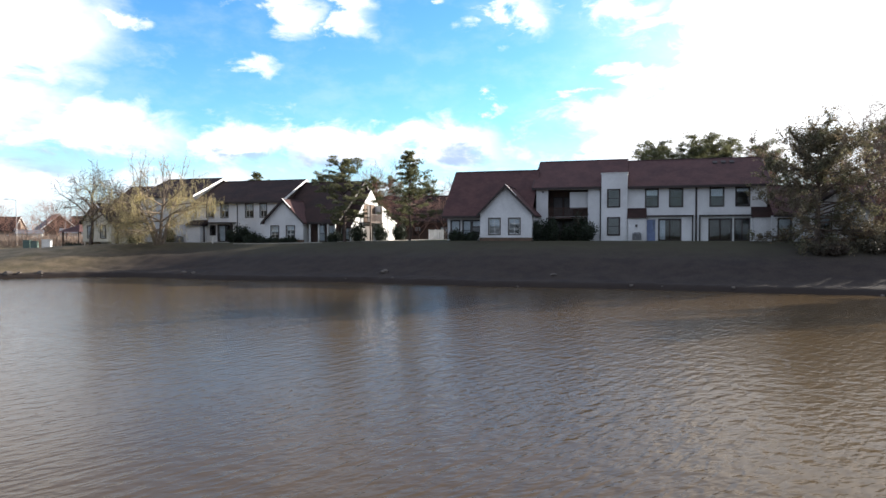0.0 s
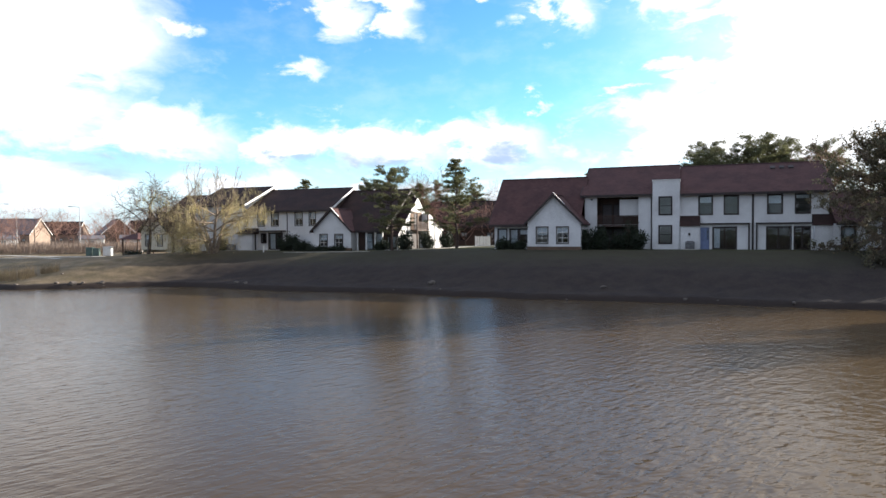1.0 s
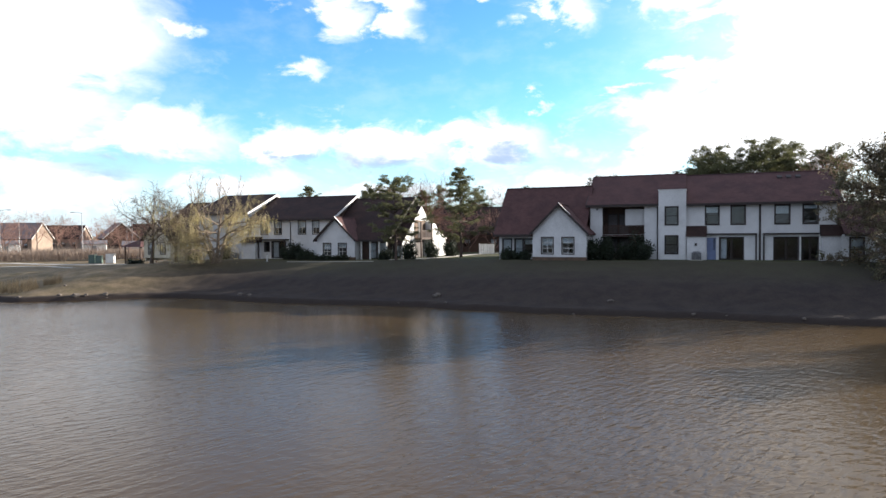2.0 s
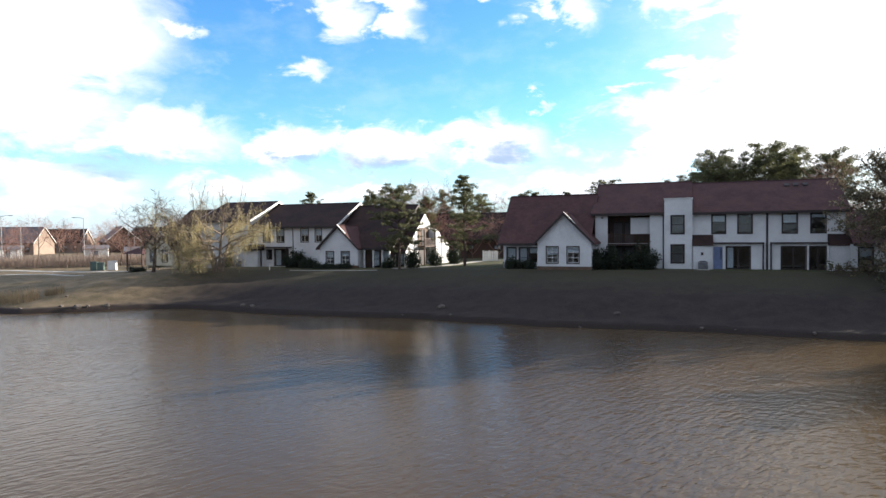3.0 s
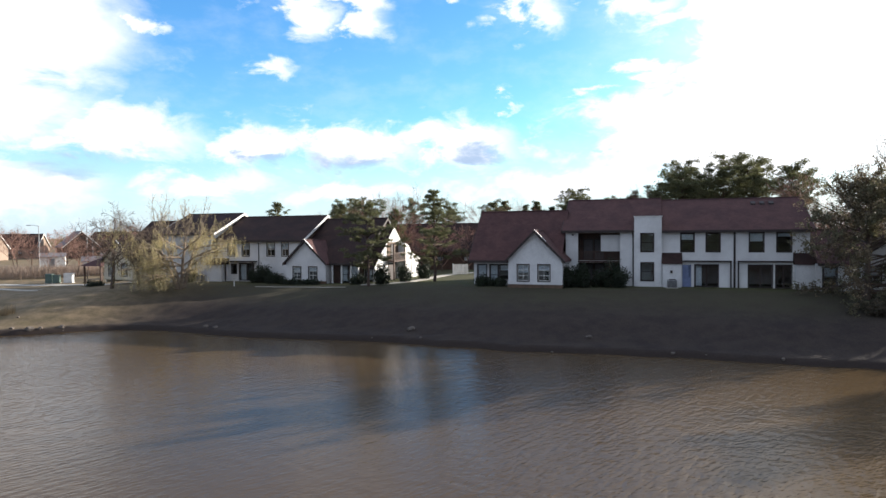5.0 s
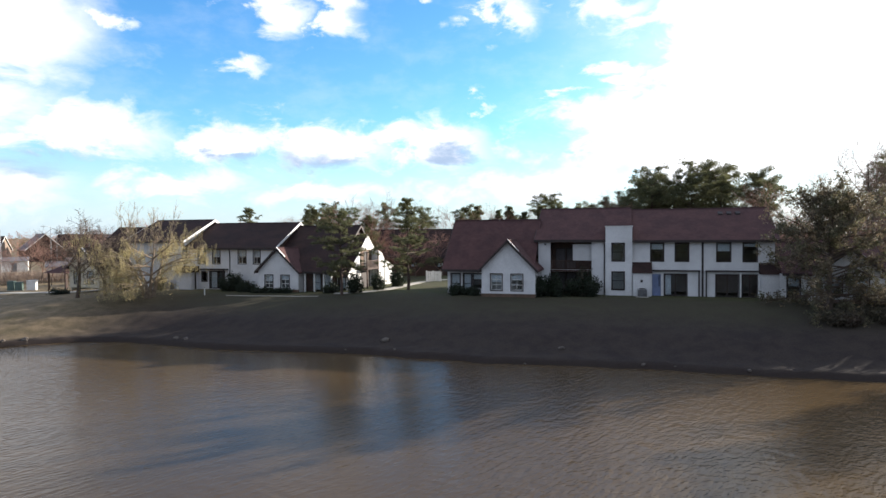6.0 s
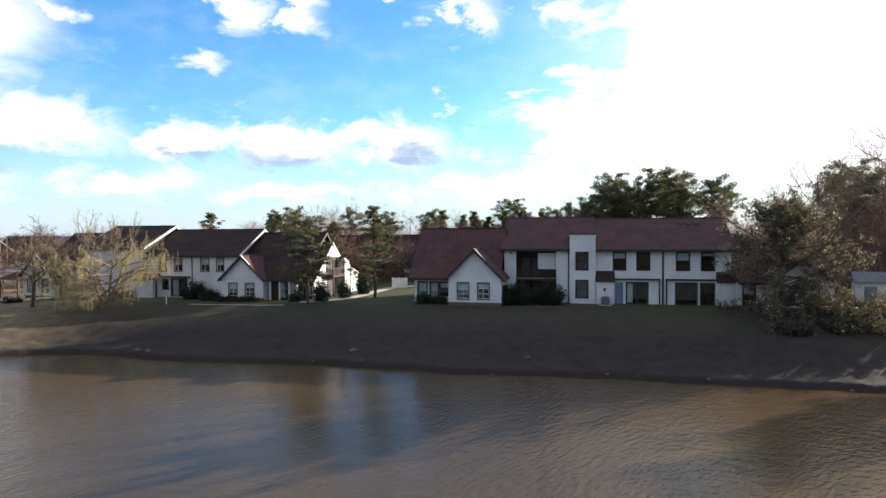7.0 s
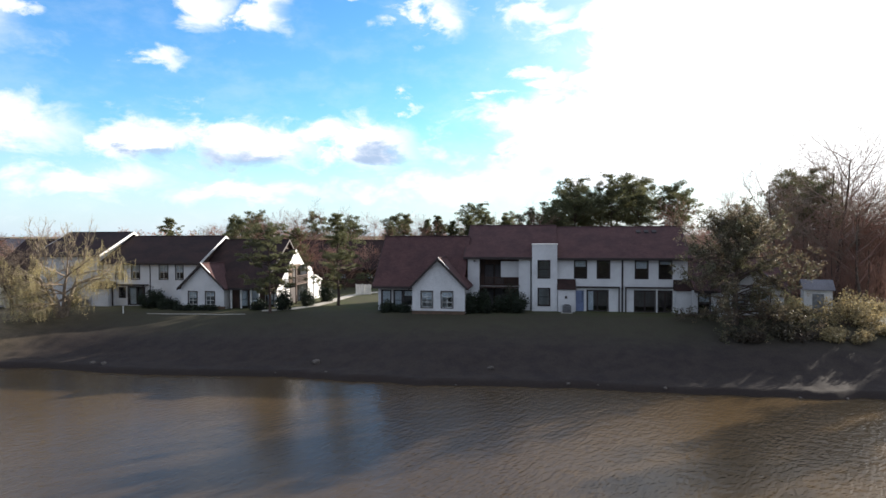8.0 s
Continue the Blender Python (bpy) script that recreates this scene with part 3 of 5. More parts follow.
def cross_roof(house, xc, half, y0, y1, eave_z, peak_z, mat, over=0.3):
    """A pitched roof along y over a front gable, with dark rakes."""
    th = 0.15
    slope = (peak_z - eave_z) / half
    e = over
    o = [(xc - half - e, eave_z - slope * e), (xc, peak_z), (xc + half + e, eave_z - slope * e), (xc + half + e, eave_z - slope * e - th), (xc, peak_z - th), (xc - half - e, eave_z - slope * e - th)]
    r = part("gable_roof", Shape().prism(o, "y", y0 - 0.35, y1), mat, house, uv_roof=True)
    for sgn in (-1, 1):
        q = [(xc, peak_z + 0.03), (xc + sgn * (half + e), eave_z - slope * e + 0.03), (xc + sgn * (half + e), eave_z - slope * e - 0.24), (xc, peak_z - 0.27)]
        part("rake_board", Shape().prism(q, "y", y0 - 0.40, y0 - 0.354), TRIM, r, "dark rake board")
    part("ridge_cap", Shape().prism([(xc - 0.14, peak_z - 0.02), (xc, peak_z + 0.06), (xc + 0.14, peak_z - 0.02)], "y", y0 - 0.42, y1), mat, r)
    f = 0.38
    q = [(xc + 0.02, peak_z + 0.09), (xc + f * (half + e), peak_z + 0.09 - f * (peak_z - eave_z + slope * e)), (xc + f * (half + e), peak_z + 0.035 - f * (peak_z - eave_z + slope * e)), (xc + 0.02, peak_z + 0.035)]
    part("flashing", Shape().prism(q, "y", y0 - 0.42, y0 - 0.20), WHITE_TRIM, r, "bright metal flashing on the rake")
    return r


def side_wall(house, x, y0, y1, z_of, mat, thick=0.2, name="wall", label=""):
    """A wall along y at x whose top follows the points z_of: [(y, z), ...]."""
    return part(name, Shape().prism([(y0, 0), *z_of, (y1, 0)], "x", x - thick / 2, x + thick / 2), mat, house, label)


def downpipe(house, x, y, z0, z1):
    part("downpipe", Shape().tube([(x, y - 0.07, z0), (x, y - 0.07, z1 - 0.3), (x, y - 0.22, z1)], [0.05] * 3, 8), TRIM, house, "dark downpipe")


def front_gable(house, x0, x1, y0, y1, eave, peak, wins, mat, wall=STUCCO, base=True):
    """A one-storey wing with its gable to the pond."""
    xc, half = (x0 + x1) / 2, (x1 - x0) / 2
    part("wall", wall_mesh(x0, x1, 0.32 if base else 0.0, eave, y0, 0.2, [(a, b, c, d) for a, b, c, d in wins], [(x0, eave), (x1, eave), (xc, peak - 0.2)]), wall, house, "white rendered gable wall")
    if base:
        part("plinth", Shape().box(x0 - 0.03, x1 + 0.03, y0 - 0.05, y0 + 0.2, -0.4, 0.32), TIMBER, house, "brown timber skirting below the gable")
    for k, x in ((0, x0), (1, x1)):
        a, b = (x, x + 0.2) if k == 0 else (x - 0.2, x)
        part("wall", Shape().box(a, b, y0 + 0.204, y1, -0.4, eave - 0.05), wall, house)
    for i, (a, b, c, d) in enumerate(wins):
        window(house, a, b, c, d, y0, blind=0.35 if i else 0.5, rails=2, sash=WHITE_TRIM, bars=1)
    cross_roof(house, xc, half, y0, y1, eave + 0.12, peak, mat)
    part("vent", Shape().tube([(xc, y0 - 0.02, peak - 0.85), (xc, y0 + 0.02, peak - 0.85)], [0.16, 0.16], 10).box(xc - 0.13, xc + 0.13, y0 - 0.025, y0 + 0.0, peak - 0.87, peak - 0.83), WHITE_TRIM, house, "round gable vent")


def catslide(house, x0, x1, wall_y, eave, ridge, rear_y, mat, glazing, rakes, wall=STUCCO, ends=(True, True)):
    """A low wing under a long roof: porch windows along its front."""
    part("wall", wall_mesh(x0, x1, -0.3, eave - 0.1, wall_y, 0.2, [g[:4] for g in glazing]), wall, house, "white rendered porch wall")
    for a, b, c, d in glazing:
        window(house, a, b, c, d, wall_y, blind=0.9 if (b - a) < 1 else 0.4)
    fy = wall_y - 0.9
    slope = (ridge[1] - eave) / (ridge[0] - fy)
    roof(house, x0, x1, (fy, eave), ridge, (rear_y, eave + 0.3), mat, rakes=rakes)
    lean = lambda y: eave + (y - fy) * slope - 0.22
    for x, use in ((x0 + 0.1, ends[0]), (x1 - 0.1, ends[1])):
        if use:
            side_wall(house, x, wall_y + 0.2, rear_y - 0.5, [(wall_y + 0.2, lean(wall_y + 0.2)), (ridge[0], ridge[1] - 0.25), (rear_y - 0.5, eave + 0.35)], wall)
    part("wall", Shape().box(x0, x1, rear_y - 0.7, rear_y - 0.5, -0.3, eave), wall, house)


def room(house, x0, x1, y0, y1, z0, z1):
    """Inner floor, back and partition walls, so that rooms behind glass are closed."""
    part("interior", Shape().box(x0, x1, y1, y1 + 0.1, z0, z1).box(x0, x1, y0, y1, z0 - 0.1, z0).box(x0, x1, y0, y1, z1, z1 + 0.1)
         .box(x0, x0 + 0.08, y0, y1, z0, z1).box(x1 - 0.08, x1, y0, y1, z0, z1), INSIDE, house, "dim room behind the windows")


def awning_closet(house, x0, x1, y, depth=0.9):
    """A store cupboard with a steep shingled cap against the wall."""
    part("closet", Shape().box(x0, x1, y - depth, y - 0.004, -0.3, 2.25), STUCCO, house, "white store cupboard")
    part("closet_roof", Shape().prism([(y - depth - 0.15, 2.22), (y - 0.05, 3.25), (y - 0.004, 3.25), (y - 0.004, 2.22)], "x", x0 - 0.08, x1 + 0.08), ROOF_DARK, house, "dark shingled lean-to cap", uv_roof=True)


def patio_beam(house, x0, x1, y, z=2.38):
    part("beam", Shape().box(x0, x1, y - 0.28, y - 0.004, z, z + 0.14), TRIM, house, "dark patio beam")


def house_right():
    hz = 3.3
    h = thing("terrace_house", pose(HX, HY, hz, 0, 0, TURN_U), "white rendered terrace of houses with red-brown shingled roofs above the bank", "house")
    # two-storey part with the balcony
    part("wall", wall_mesh(-15.55, -8.92, -0.3, 5.4, 0, 0.22, [(-14.33, -10.28, 2.45, 5.2), (-14.33, -10.28, 0.0, 2.25)]), STUCCO, h, "white rendered front wall")
    part("recess", Shape().box(-14.33, -10.28, 1.9, 2.0, 0, 5.3).box(-14.43, -14.33, 0.224, 2.0, 0, 5.3).box(-10.28, -10.18, 0.224, 2.0, 0, 5.3), DARK_WOOD, h, "brown boarded balcony recess")
    part("balcony_floor", Shape().box(-14.33, -10.28, -0.12, 1.9, 2.27, 2.43), DARK_WOOD, h)
    part("ceiling_board", Shape().box(-14.33, -10.28, 0.224, 1.9, 5.2, 5.28), DARK_WOOD, h)
    part("partition", Shape().box(-12.15, -10.3, 0.5, 0.58, 3.3, 5.0), STUCCO, h, "pale screen wall on the balcony")
    rail = part("railing", Shape().box(-14.33, -10.28, -0.05, 0.03, 3.3, 3.38).box(-14.33, -10.28, -0.04, 0.02, 2.5, 2.56), DARK_WOOD, h, "dark timber balcony railing")
    for k in range(31):
        x = -14.28 + k * 0.13
        part("baluster", Shape().box(x, x + 0.05, -0.03, 0.01, 2.56, 3.3), DARK_WOOD, rail)
    for x0, x1 in ((-14.0, -13.0), (-12.9, -11.9)):
        w = part("balcony_door", Shape().box(x0, x0 + 0.08, 1.82, 1.9, 2.45, 4.6).box(x1 - 0.08, x1, 1.82, 1.9, 2.45, 4.6).box(x0, x1, 1.82, 1.9, 4.5, 4.6), TRIM, h)
        # opaque panes: the dimness of the room behind is in their colour
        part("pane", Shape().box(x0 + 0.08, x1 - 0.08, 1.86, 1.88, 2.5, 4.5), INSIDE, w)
        w = part("patio_door", Shape().box(x0, x0 + 0.08, 1.82, 1.9, 0, 2.1).box(x1 - 0.08, x1, 1.82, 1.9, 0, 2.1).box(x0, x1, 1.82, 1.9, 2.0, 2.1), TRIM, h)
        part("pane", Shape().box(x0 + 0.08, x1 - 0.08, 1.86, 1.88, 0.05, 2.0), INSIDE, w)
    part("post", Shape().box(-11.3, -11.16, 0.0, 0.14, 0.0, 2.27), TIMBER, h, "bare timber post")
    part("vent", Shape().box(-14.95, -14.75, -0.05, -0.002, 4.95, 5.1), TRIM, h)
    # stair tower
    tw = [(-8.28, -7.18, 3.4, 5.08), (-8.28, -7.18, 0.6, 2.28)]
    part("tower", wall_mesh(-8.92, -6.41, -0.3, 6.72, -0.55, 0.22, tw), STUCCO, h, "white flat-topped tower between the roofs")
    part("tower", Shape().box(-8.92, -8.72, -0.326, 2.6, -0.3, 6.72).box(-6.61, -6.41, -0.326, 2.6, -0.3, 6.72).box(-8.72, -6.61, 2.4, 2.6, -0.3, 6.72).box(-8.72, -6.61, -0.326, 2.4, 6.5, 6.6), STUCCO, h)
    part("coping", Shape().box(-8.98, -6.35, -0.61, 2.66, 6.724, 6.80), WHITE_TRIM, h, "pale coping on the tower")
    for a in tw:
        window(h, *a, -0.55, blind=0.0)
    downpipe(h, -9.05, 0, 0.0, 5.2)
    # two mirrored units
    up = [(-4.66, -3.53), (-2.42, -1.27), (1.27, 2.42), (3.55, 4.68)]
    holes = [(a, b, 3.38, 5.08) for a, b in up]
    low = [(-3.43, -1.4, 0.0, 2.1), (1.18, 3.15, 0.0, 2.1), (3.45, 4.75, 0.0, 2.1), (-4.55, -3.75, 0.0, 2.1)]
    part("wall", wall_mesh(-6.41, 6.2, -0.3, 5.4, 0, 0.22, holes + low), STUCCO, h, "white rendered front wall")
    for i, (a, b, c, d) in enumerate(holes):
        window(h, a, b, c, d, 0, blind=(0.35, 0.0, 0.45, 0.2)[i])
    glass_door(h, -3.43, -1.4, 0, blind=0.3)
    glass_door(h, 1.18, 3.15, 0)
    glass_door(h, 3.45, 4.75, 0, leaves=2)
    dr = part("door", Shape().box(-4.55, -3.75, 0.05, 0.10, 0.0, 2.1), BLUE_PAINT, h, "blue-painted patio door")
    part("pane", Shape().box(-4.0, -3.82, 0.03, 0.05, 0.9, 2.0), GLASS, dr)
    part("knob", Shape().tube([(-4.45, 0.0, 1.0), (-4.45, 0.05, 1.0)], [0.03, 0.03], 8), METAL, dr)
    patio_beam(h, -4.66, -0.25, 0)
    patio_beam(h, 0.25, 4.79, 0)
    for x in (-0.32, 0.32, 3.3, 4.85):
        part("post", Shape().box(x - 0.06, x + 0.06, -0.16, -0.04, 0.0, 2.38), WHITE_TRIM if x > 3 else TRIM, h)
    downpipe(h, 0.0, 0, 0.0, 5.25)
    part("trim", Shape().box(-0.09, 0.09, -0.03, -0.002, 0.0, 5.3), TRIM, h)
    awning_closet(h, -6.35, -4.66, 0)
    awning_closet(h, 4.92, 6.75, 0)
    part("lamp", Shape().box(-5.65, -5.45, -0.99, -0.902, 1.35, 1.6), TRIM, h, "small wall lamp")
    # rear and inner walls
    part("wall", Shape().box(-15.55, 6.2, 10.8, 11.0, -0.3, 5.4), STUCCO, h)
    side_wall(h, -15.45, 0.22, 10.8, [(0.22, 5.35), (5.5, 8.3), (10.8, 5.35)], STUCCO)
    side_wall(h, 6.1, 0.22, 10.8, [(0.22, 5.35), (5.5, 8.3), (10.8, 5.35)], STUCCO)
    for x0, x1 in ((-6.2, -0.1), (0.1, 6.0)):
        room(h, x0, x1, 0.3, 5.0, 2.75, 5.3)
        room(h, x0, x1, 0.3, 5.0, 0.0, 2.55)
    roof(h, -15.55, -6.42, (-0.45, 5.47), (5.5, 8.78), (11.3, 5.47), ROOF, rakes=(True, False))
    roof(h, -6.41, 6.2, (-0.45, 5.40), (5.5, 8.58), (11.3, 5.40), ROOF, rakes=(False, True))
    for x in (1.9, 2.7, 3.5):
        part("roof_vent", Shape().prism([(4.1, 7.78), (4.1, 7.98), (4.6, 8.22), (4.6, 8.04)], "x", x, x + 0.42), TRIM, h, "low dark roof vent")
    # low wings with front gables at both ends
    front_gable(h, -20.5, -15.3, -4.4, 1.5, 2.75, 5.5, [(-19.58, -18.5, 0.66, 2.2), (-17.58, -16.5, 0.66, 2.2)], ROOF)
    catslide(h, -24.6, -15.6, -2.0, 2.55, (2.6, 7.6), 8.5, ROOF, [(-24.2, -23.3, 0.05, 2.05), (-22.9, -22.1, 0.05, 2.05), (-21.9, -20.75, 0.7, 2.05)], (True, False), ends=(True, False))
    room(h, -24.2, -20.6, -1.7, 1.2, 0.0, 2.4)
    room(h, -20.25, -15.6, -4.1, -0.5, 0.0, 2.6)
    part("lamp", Shape().box(-20.75, -20.62, -2.12, -2.004, 2.0, 2.2), WHITE_TRIM, h, "small porch lamp")
    front_gable(h, 8.6, 13.8, -3.6, 1.5, 2.6, 4.7, [(9.5, 10.6, 0.66, 2.2), (11.5, 12.6, 0.66, 2.2)], ROOF)
    catslide(h, 6.3, 14.4, -1.6, 2.45, (2.6, 5.4), 8.5, ROOF, [(6.9, 7.9, 0.05, 2.05)], (False, True), ends=(False, True))
    room(h, 8.8, 13.6, -3.3, 0.5, 0.0, 2.6)
    return h


def house_left():
    h = thing("terrace_house", pose(-18.7, 72.9, 3.0, 0, 0, TURN_U), "white rendered terrace with dark roofs and a sunlit end wall", "house")
    up = [(-14.7, -13.75), (-12.1, -11.12), (-10.02, -9.05), (-6.5, -5.48), (-4.44, -3.58)]
    holes = [(a, b, 3.05, 4.65) for a, b in up]
    low = [(-11.6, -10.9, 0.9, 2.0), (-10.5, -8.4, 0.0, 2.1)]
    y = 2.5
    part("wall", wall_mesh(-22.0, -1.0, -0.4, 4.95, y, 0.22, holes + low), STUCCO, h, "white rendered front wall")
    for i, (a, b, c, d) in enumerate(holes):
        window(h, a, b, c, d, y, blind=(0.5, 0.3, 0.5, 0.45, 0.5)[i], sash=WHITE_TRIM, bars=1)
    window(h, *low[0], y)
    glass_door(h, -10.5, -8.4, y, blind=0.45)
    patio_beam(h, -12.0, -7.9, y, 2.3)
    for x in (-11.9, -8.0):
        part("post", Shape().box(x - 0.06, x + 0.06, y - 0.9, y - 0.78, 0.0, 2.3), TRIM, h)
    part("beam", Shape().box(-12.0, -7.9, y - 0.92, y - 0.76, 2.3, 2.44), TRIM, h)
    part("closet", Shape().box(-14.3, -12.2, y - 1.2, y - 0.004, -0.3, 2.05), STUCCO, h, "white store cupboard")
    part("closet_roof", Shape().prism([(y - 1.45, 2.0), (y - 0.05, 2.75), (y - 0.004, 2.75), (y - 0.004, 2.0)], "x", -14.5, -12.0), ROOF_DARK, h, "dark shingled lean-to cap", uv_roof=True)
    downpipe(h, -7.65, y, 0.0, 4.75)
    downpipe(h, -17.2, y, 0.0, 4.75)
    room(h, -14.9, -1.2, y + 0.3, y + 4, 2.5, 4.8)
    room(h, -12.0, -7.8, y + 0.3, y + 4, 0.0, 2.3)
    part("wall", Shape().box(-22.0, -1.0, 13.4, 13.6, -0.4, 4.9), STUCCO, h)
    roof(h, -13.9, -1.6, (y - 0.45, 4.95), (8.0, 8.0), (14.0, 4.9), ROOF_DARK, rakes=(False, True), rake=WHITE_TRIM)
    side_wall(h, -1.75, y + 0.22, 13.4, [(y + 0.22, 4.85), (8.0, 7.7), (13.4, 4.85)], DARK_WOOD)
    side_wall(h, -21.9, y + 0.22, 13.4, [(y + 0.22, 5.6), (8.0, 8.2), (13.4, 5.6)], STUCCO)
    # the taller unit
    part("wall", Shape().box(-22.0, -14.2, y - 0.3, y - 0.004, -0.4, 5.75), STUCCO, h, "white rendered front wall, slightly forward")
    side_wall(h, -14.2, y, 13.4, [(y, 5.6), (8.0, 8.2), (13.4, 5.6)], STUCCO)
    roof(h, -22.2, -14.0, (y - 0.7, 5.8), (8.0, 8.5), (14.0, 5.6), ROOF_DARK, rakes=(True, True), rake=WHITE_TRIM)
    # front gable and the low end unit
    front_gable(h, -2.25, 2.79, 0.0, 7.0, 2.45, 5.0, [(-1.36, -0.4, 0.5, 1.9), (0.66, 1.67, 0.5, 1.9)], ROOF, base=True)
    room(h, -2.0, 2.55, 0.3, 3.0, 0.0, 2.3)
    # the dark wall colour also carries the deep shade under the porch roof
    catslide(h, 1.7, 6.6, 1.3, 2.35, (8.0, 7.55), 13.5, ROOF_DARK, [(4.0, 4.9, 0.05, 2.0), (5.3, 6.2, 0.05, 2.0)], (False, True), wall=DARK_WOOD, ends=(False, True))
    roof(h, -1.55, 1.69, (1.3, 2.55), (8.0, 7.55), (13.5, 2.65), ROOF_DARK, rakes=(False, False))
    for px in (3.3, 4.45, 5.6, 6.5):
        part("post", Shape().box(px - 0.08, px + 0.08, 0.6, 0.76, -0.3, 2.3), WHITE_TRIM, h, "pale porch post")
    # sunlit end wall
    x = 8.0
    yc, half, z0, zp = 7.4, 5.4, 1.9, 6.2
    part("wall", Shape().prism([(yc - half, -0.4), (yc - half, z0), (yc, zp), (yc + half, z0), (yc + half, -0.4)], "x", x - 0.2, x), STUCCO, h, "sunlit white end wall")
    part("wall", wall_mesh(6.6, x - 0.2, -0.4, z0, yc - half, 0.2, [(6.8, 7.6, 0.05, 1.75)]), STUCCO, h)
    window(h, 6.8, 7.6, 0.05, 1.75, yc - half, blind=0.8)
    part("wall", Shape().box(6.6, x - 0.2, yc + half - 0.2, yc + half, -0.4, z0), STUCCO, h)
    roof(h, 6.4, x - 0.05, (yc - half - 0.3, z0 - 0.05), (yc, zp + 0.16), (yc + half + 0.3, z0 - 0.05), ROOF_DARK, rakes=(False, True), over=0.06, rake=WHITE_TRIM)
    part("bay", Shape().prism([(yc + 1.3, -0.4), (yc + 1.3, 4.5), (yc + 2.6, 4.1), (yc + 3.2, 3.4), (yc + 3.2, -0.4)], "x", x + 0.004, x + 0.9), STUCCO, h, "white rendered bay beside the balcony")
    part("bay", Shape().prism([(yc + 3.204, -0.4), (yc + 3.204, 3.05), (yc + 5.6, 2.35), (yc + 5.6, -0.4)], "x", x + 0.004, x + 1.0), STUCCO, h, "low white porch wall")
    part("bay_roof", Shape().prism([(yc + 3.1, 3.07), (yc + 3.1, 3.22), (yc + 5.8, 2.44), (yc + 5.8, 2.29)], "x", x + 0.004, x + 1.15), WHITE_TRIM, h, "pale porch capping")
    # brown balcony and porch against the end wall
    part("balcony_back", Shape().box(x + 0.004, x + 0.06, yc - 2.2, yc + 1.2, 2.45, 4.6), TIMBER, h, "brown boarded balcony bay")
    part("balcony_floor", Shape().box(x + 0.06, x + 1.0, yc - 2.3, yc + 1.25, 2.3, 2.45), DARK_WOOD, h)
    part("door", Shape().box(x + 0.064, x + 0.10, yc - 1.2, yc - 0.3, 2.46, 4.4), TRIM, h, "dark balcony door")
    part("patio_door", Shape().box(x + 0.004, x + 0.05, yc - 1.9, yc + 0.6, 0.0, 2.1), TRIM, h, "dark glazed doors under the balcony")
    rail = part("railing", Shape().box(x + 0.9, x + 0.97, yc - 2.3, yc + 1.25, 3.3, 3.38).box(x + 0.9, x + 0.97, yc - 2.3, yc + 1.25, 2.5, 2.56), DARK_WOOD, h, "timber balcony railing")
    for k in range(15):
        yy = yc - 2.28 + k * 0.25
        part("baluster", Shape().box(x + 0.91, x + 0.95, yy, yy + 0.10, 2.56, 3.3), DARK_WOOD, rail)
    for yy in (yc - 2.3, yc + 1.1):
        part("post", Shape().box(x + 0.84, x + 0.98, yy, yy + 0.14, -0.3, 4.4), DARK_WOOD, h)
    # far low unit with its own gable
    front_gable(h, -29.8, -25.2, 0.6, 6.0, 2.6, 5.0, [(-29.0, -28.2, 0.5, 2.0), (-26.9, -26.1, 0.5, 2.0)], ROOF_DARK, wall=CREAM, base=False)
    catslide(h, -28.6, -22.1, 2.2, 2.75, (8.0, 7.6), 13.0, ROOF_DARK, [(-24.4, -23.4, 0.6, 2.0)], (True, False), wall=CREAM, ends=(True, False))
    return h


house_right()
house_left()

# ---- trees and shrubs ----


def jitter(rng, k):
    return Vector((rng.uniform(-k, k), rng.uniform(-k, k), rng.uniform(-k, k)))


def limb_path(rng, p, d, length, steps, bend, lift):
    pts = [Vector(p)]
    d = Vector(d).normalized()
    for _ in range(steps):
        d = (d + jitter(rng, bend) + Vector((0, 0, lift))).normalized()
        pts.append(pts[-1] + d * (length / steps))
    return pts, d


def grow(sh, rng, p, d, length, r, level, spec, tips, sides=7):
    """Branch out from p. spec: for each level (children, share of length, spread, bend, lift)."""
    kids, share, spread, bend, lift = spec[level]
    steps = 6 if level == 0 else 4 if level < 3 else 2
    pts, end = limb_path(rng, p, d, length, steps, bend, lift)
    last = level == len(spec) - 1
    radii = [max(0.012, r * (1 - (0.75 if not last else 0.7) * i / steps)) for i in range(steps + 1)]
    sh.tube(pts, radii, sides)
    if last:
        tips.append((pts[-1], end))
        return
    for k in range(kids):
        f = 0.35 + 0.65 * (k + rng.random()) / kids if level else spec_first(spec) + (1 - spec_first(spec)) * (k + rng.random()) / kids
        i = min(steps - 1, int(f * steps))
        q = pts[i].lerp(pts[i + 1], f * steps - i)
        along = (pts[i + 1] - pts[i]).normalized()
        side = along.cross(jitter(rng, 1)).normalized()
        way = along * (1 - spread) + side * spread
        grow(sh, rng, q, way, length * share * rng.uniform(0.75, 1.2) * (1.15 - 0.45 * f), max(0.008, radii[i] * 0.62), level + 1, spec, tips, max(3, sides - 2))


def spec_first(spec):
    return 0.28


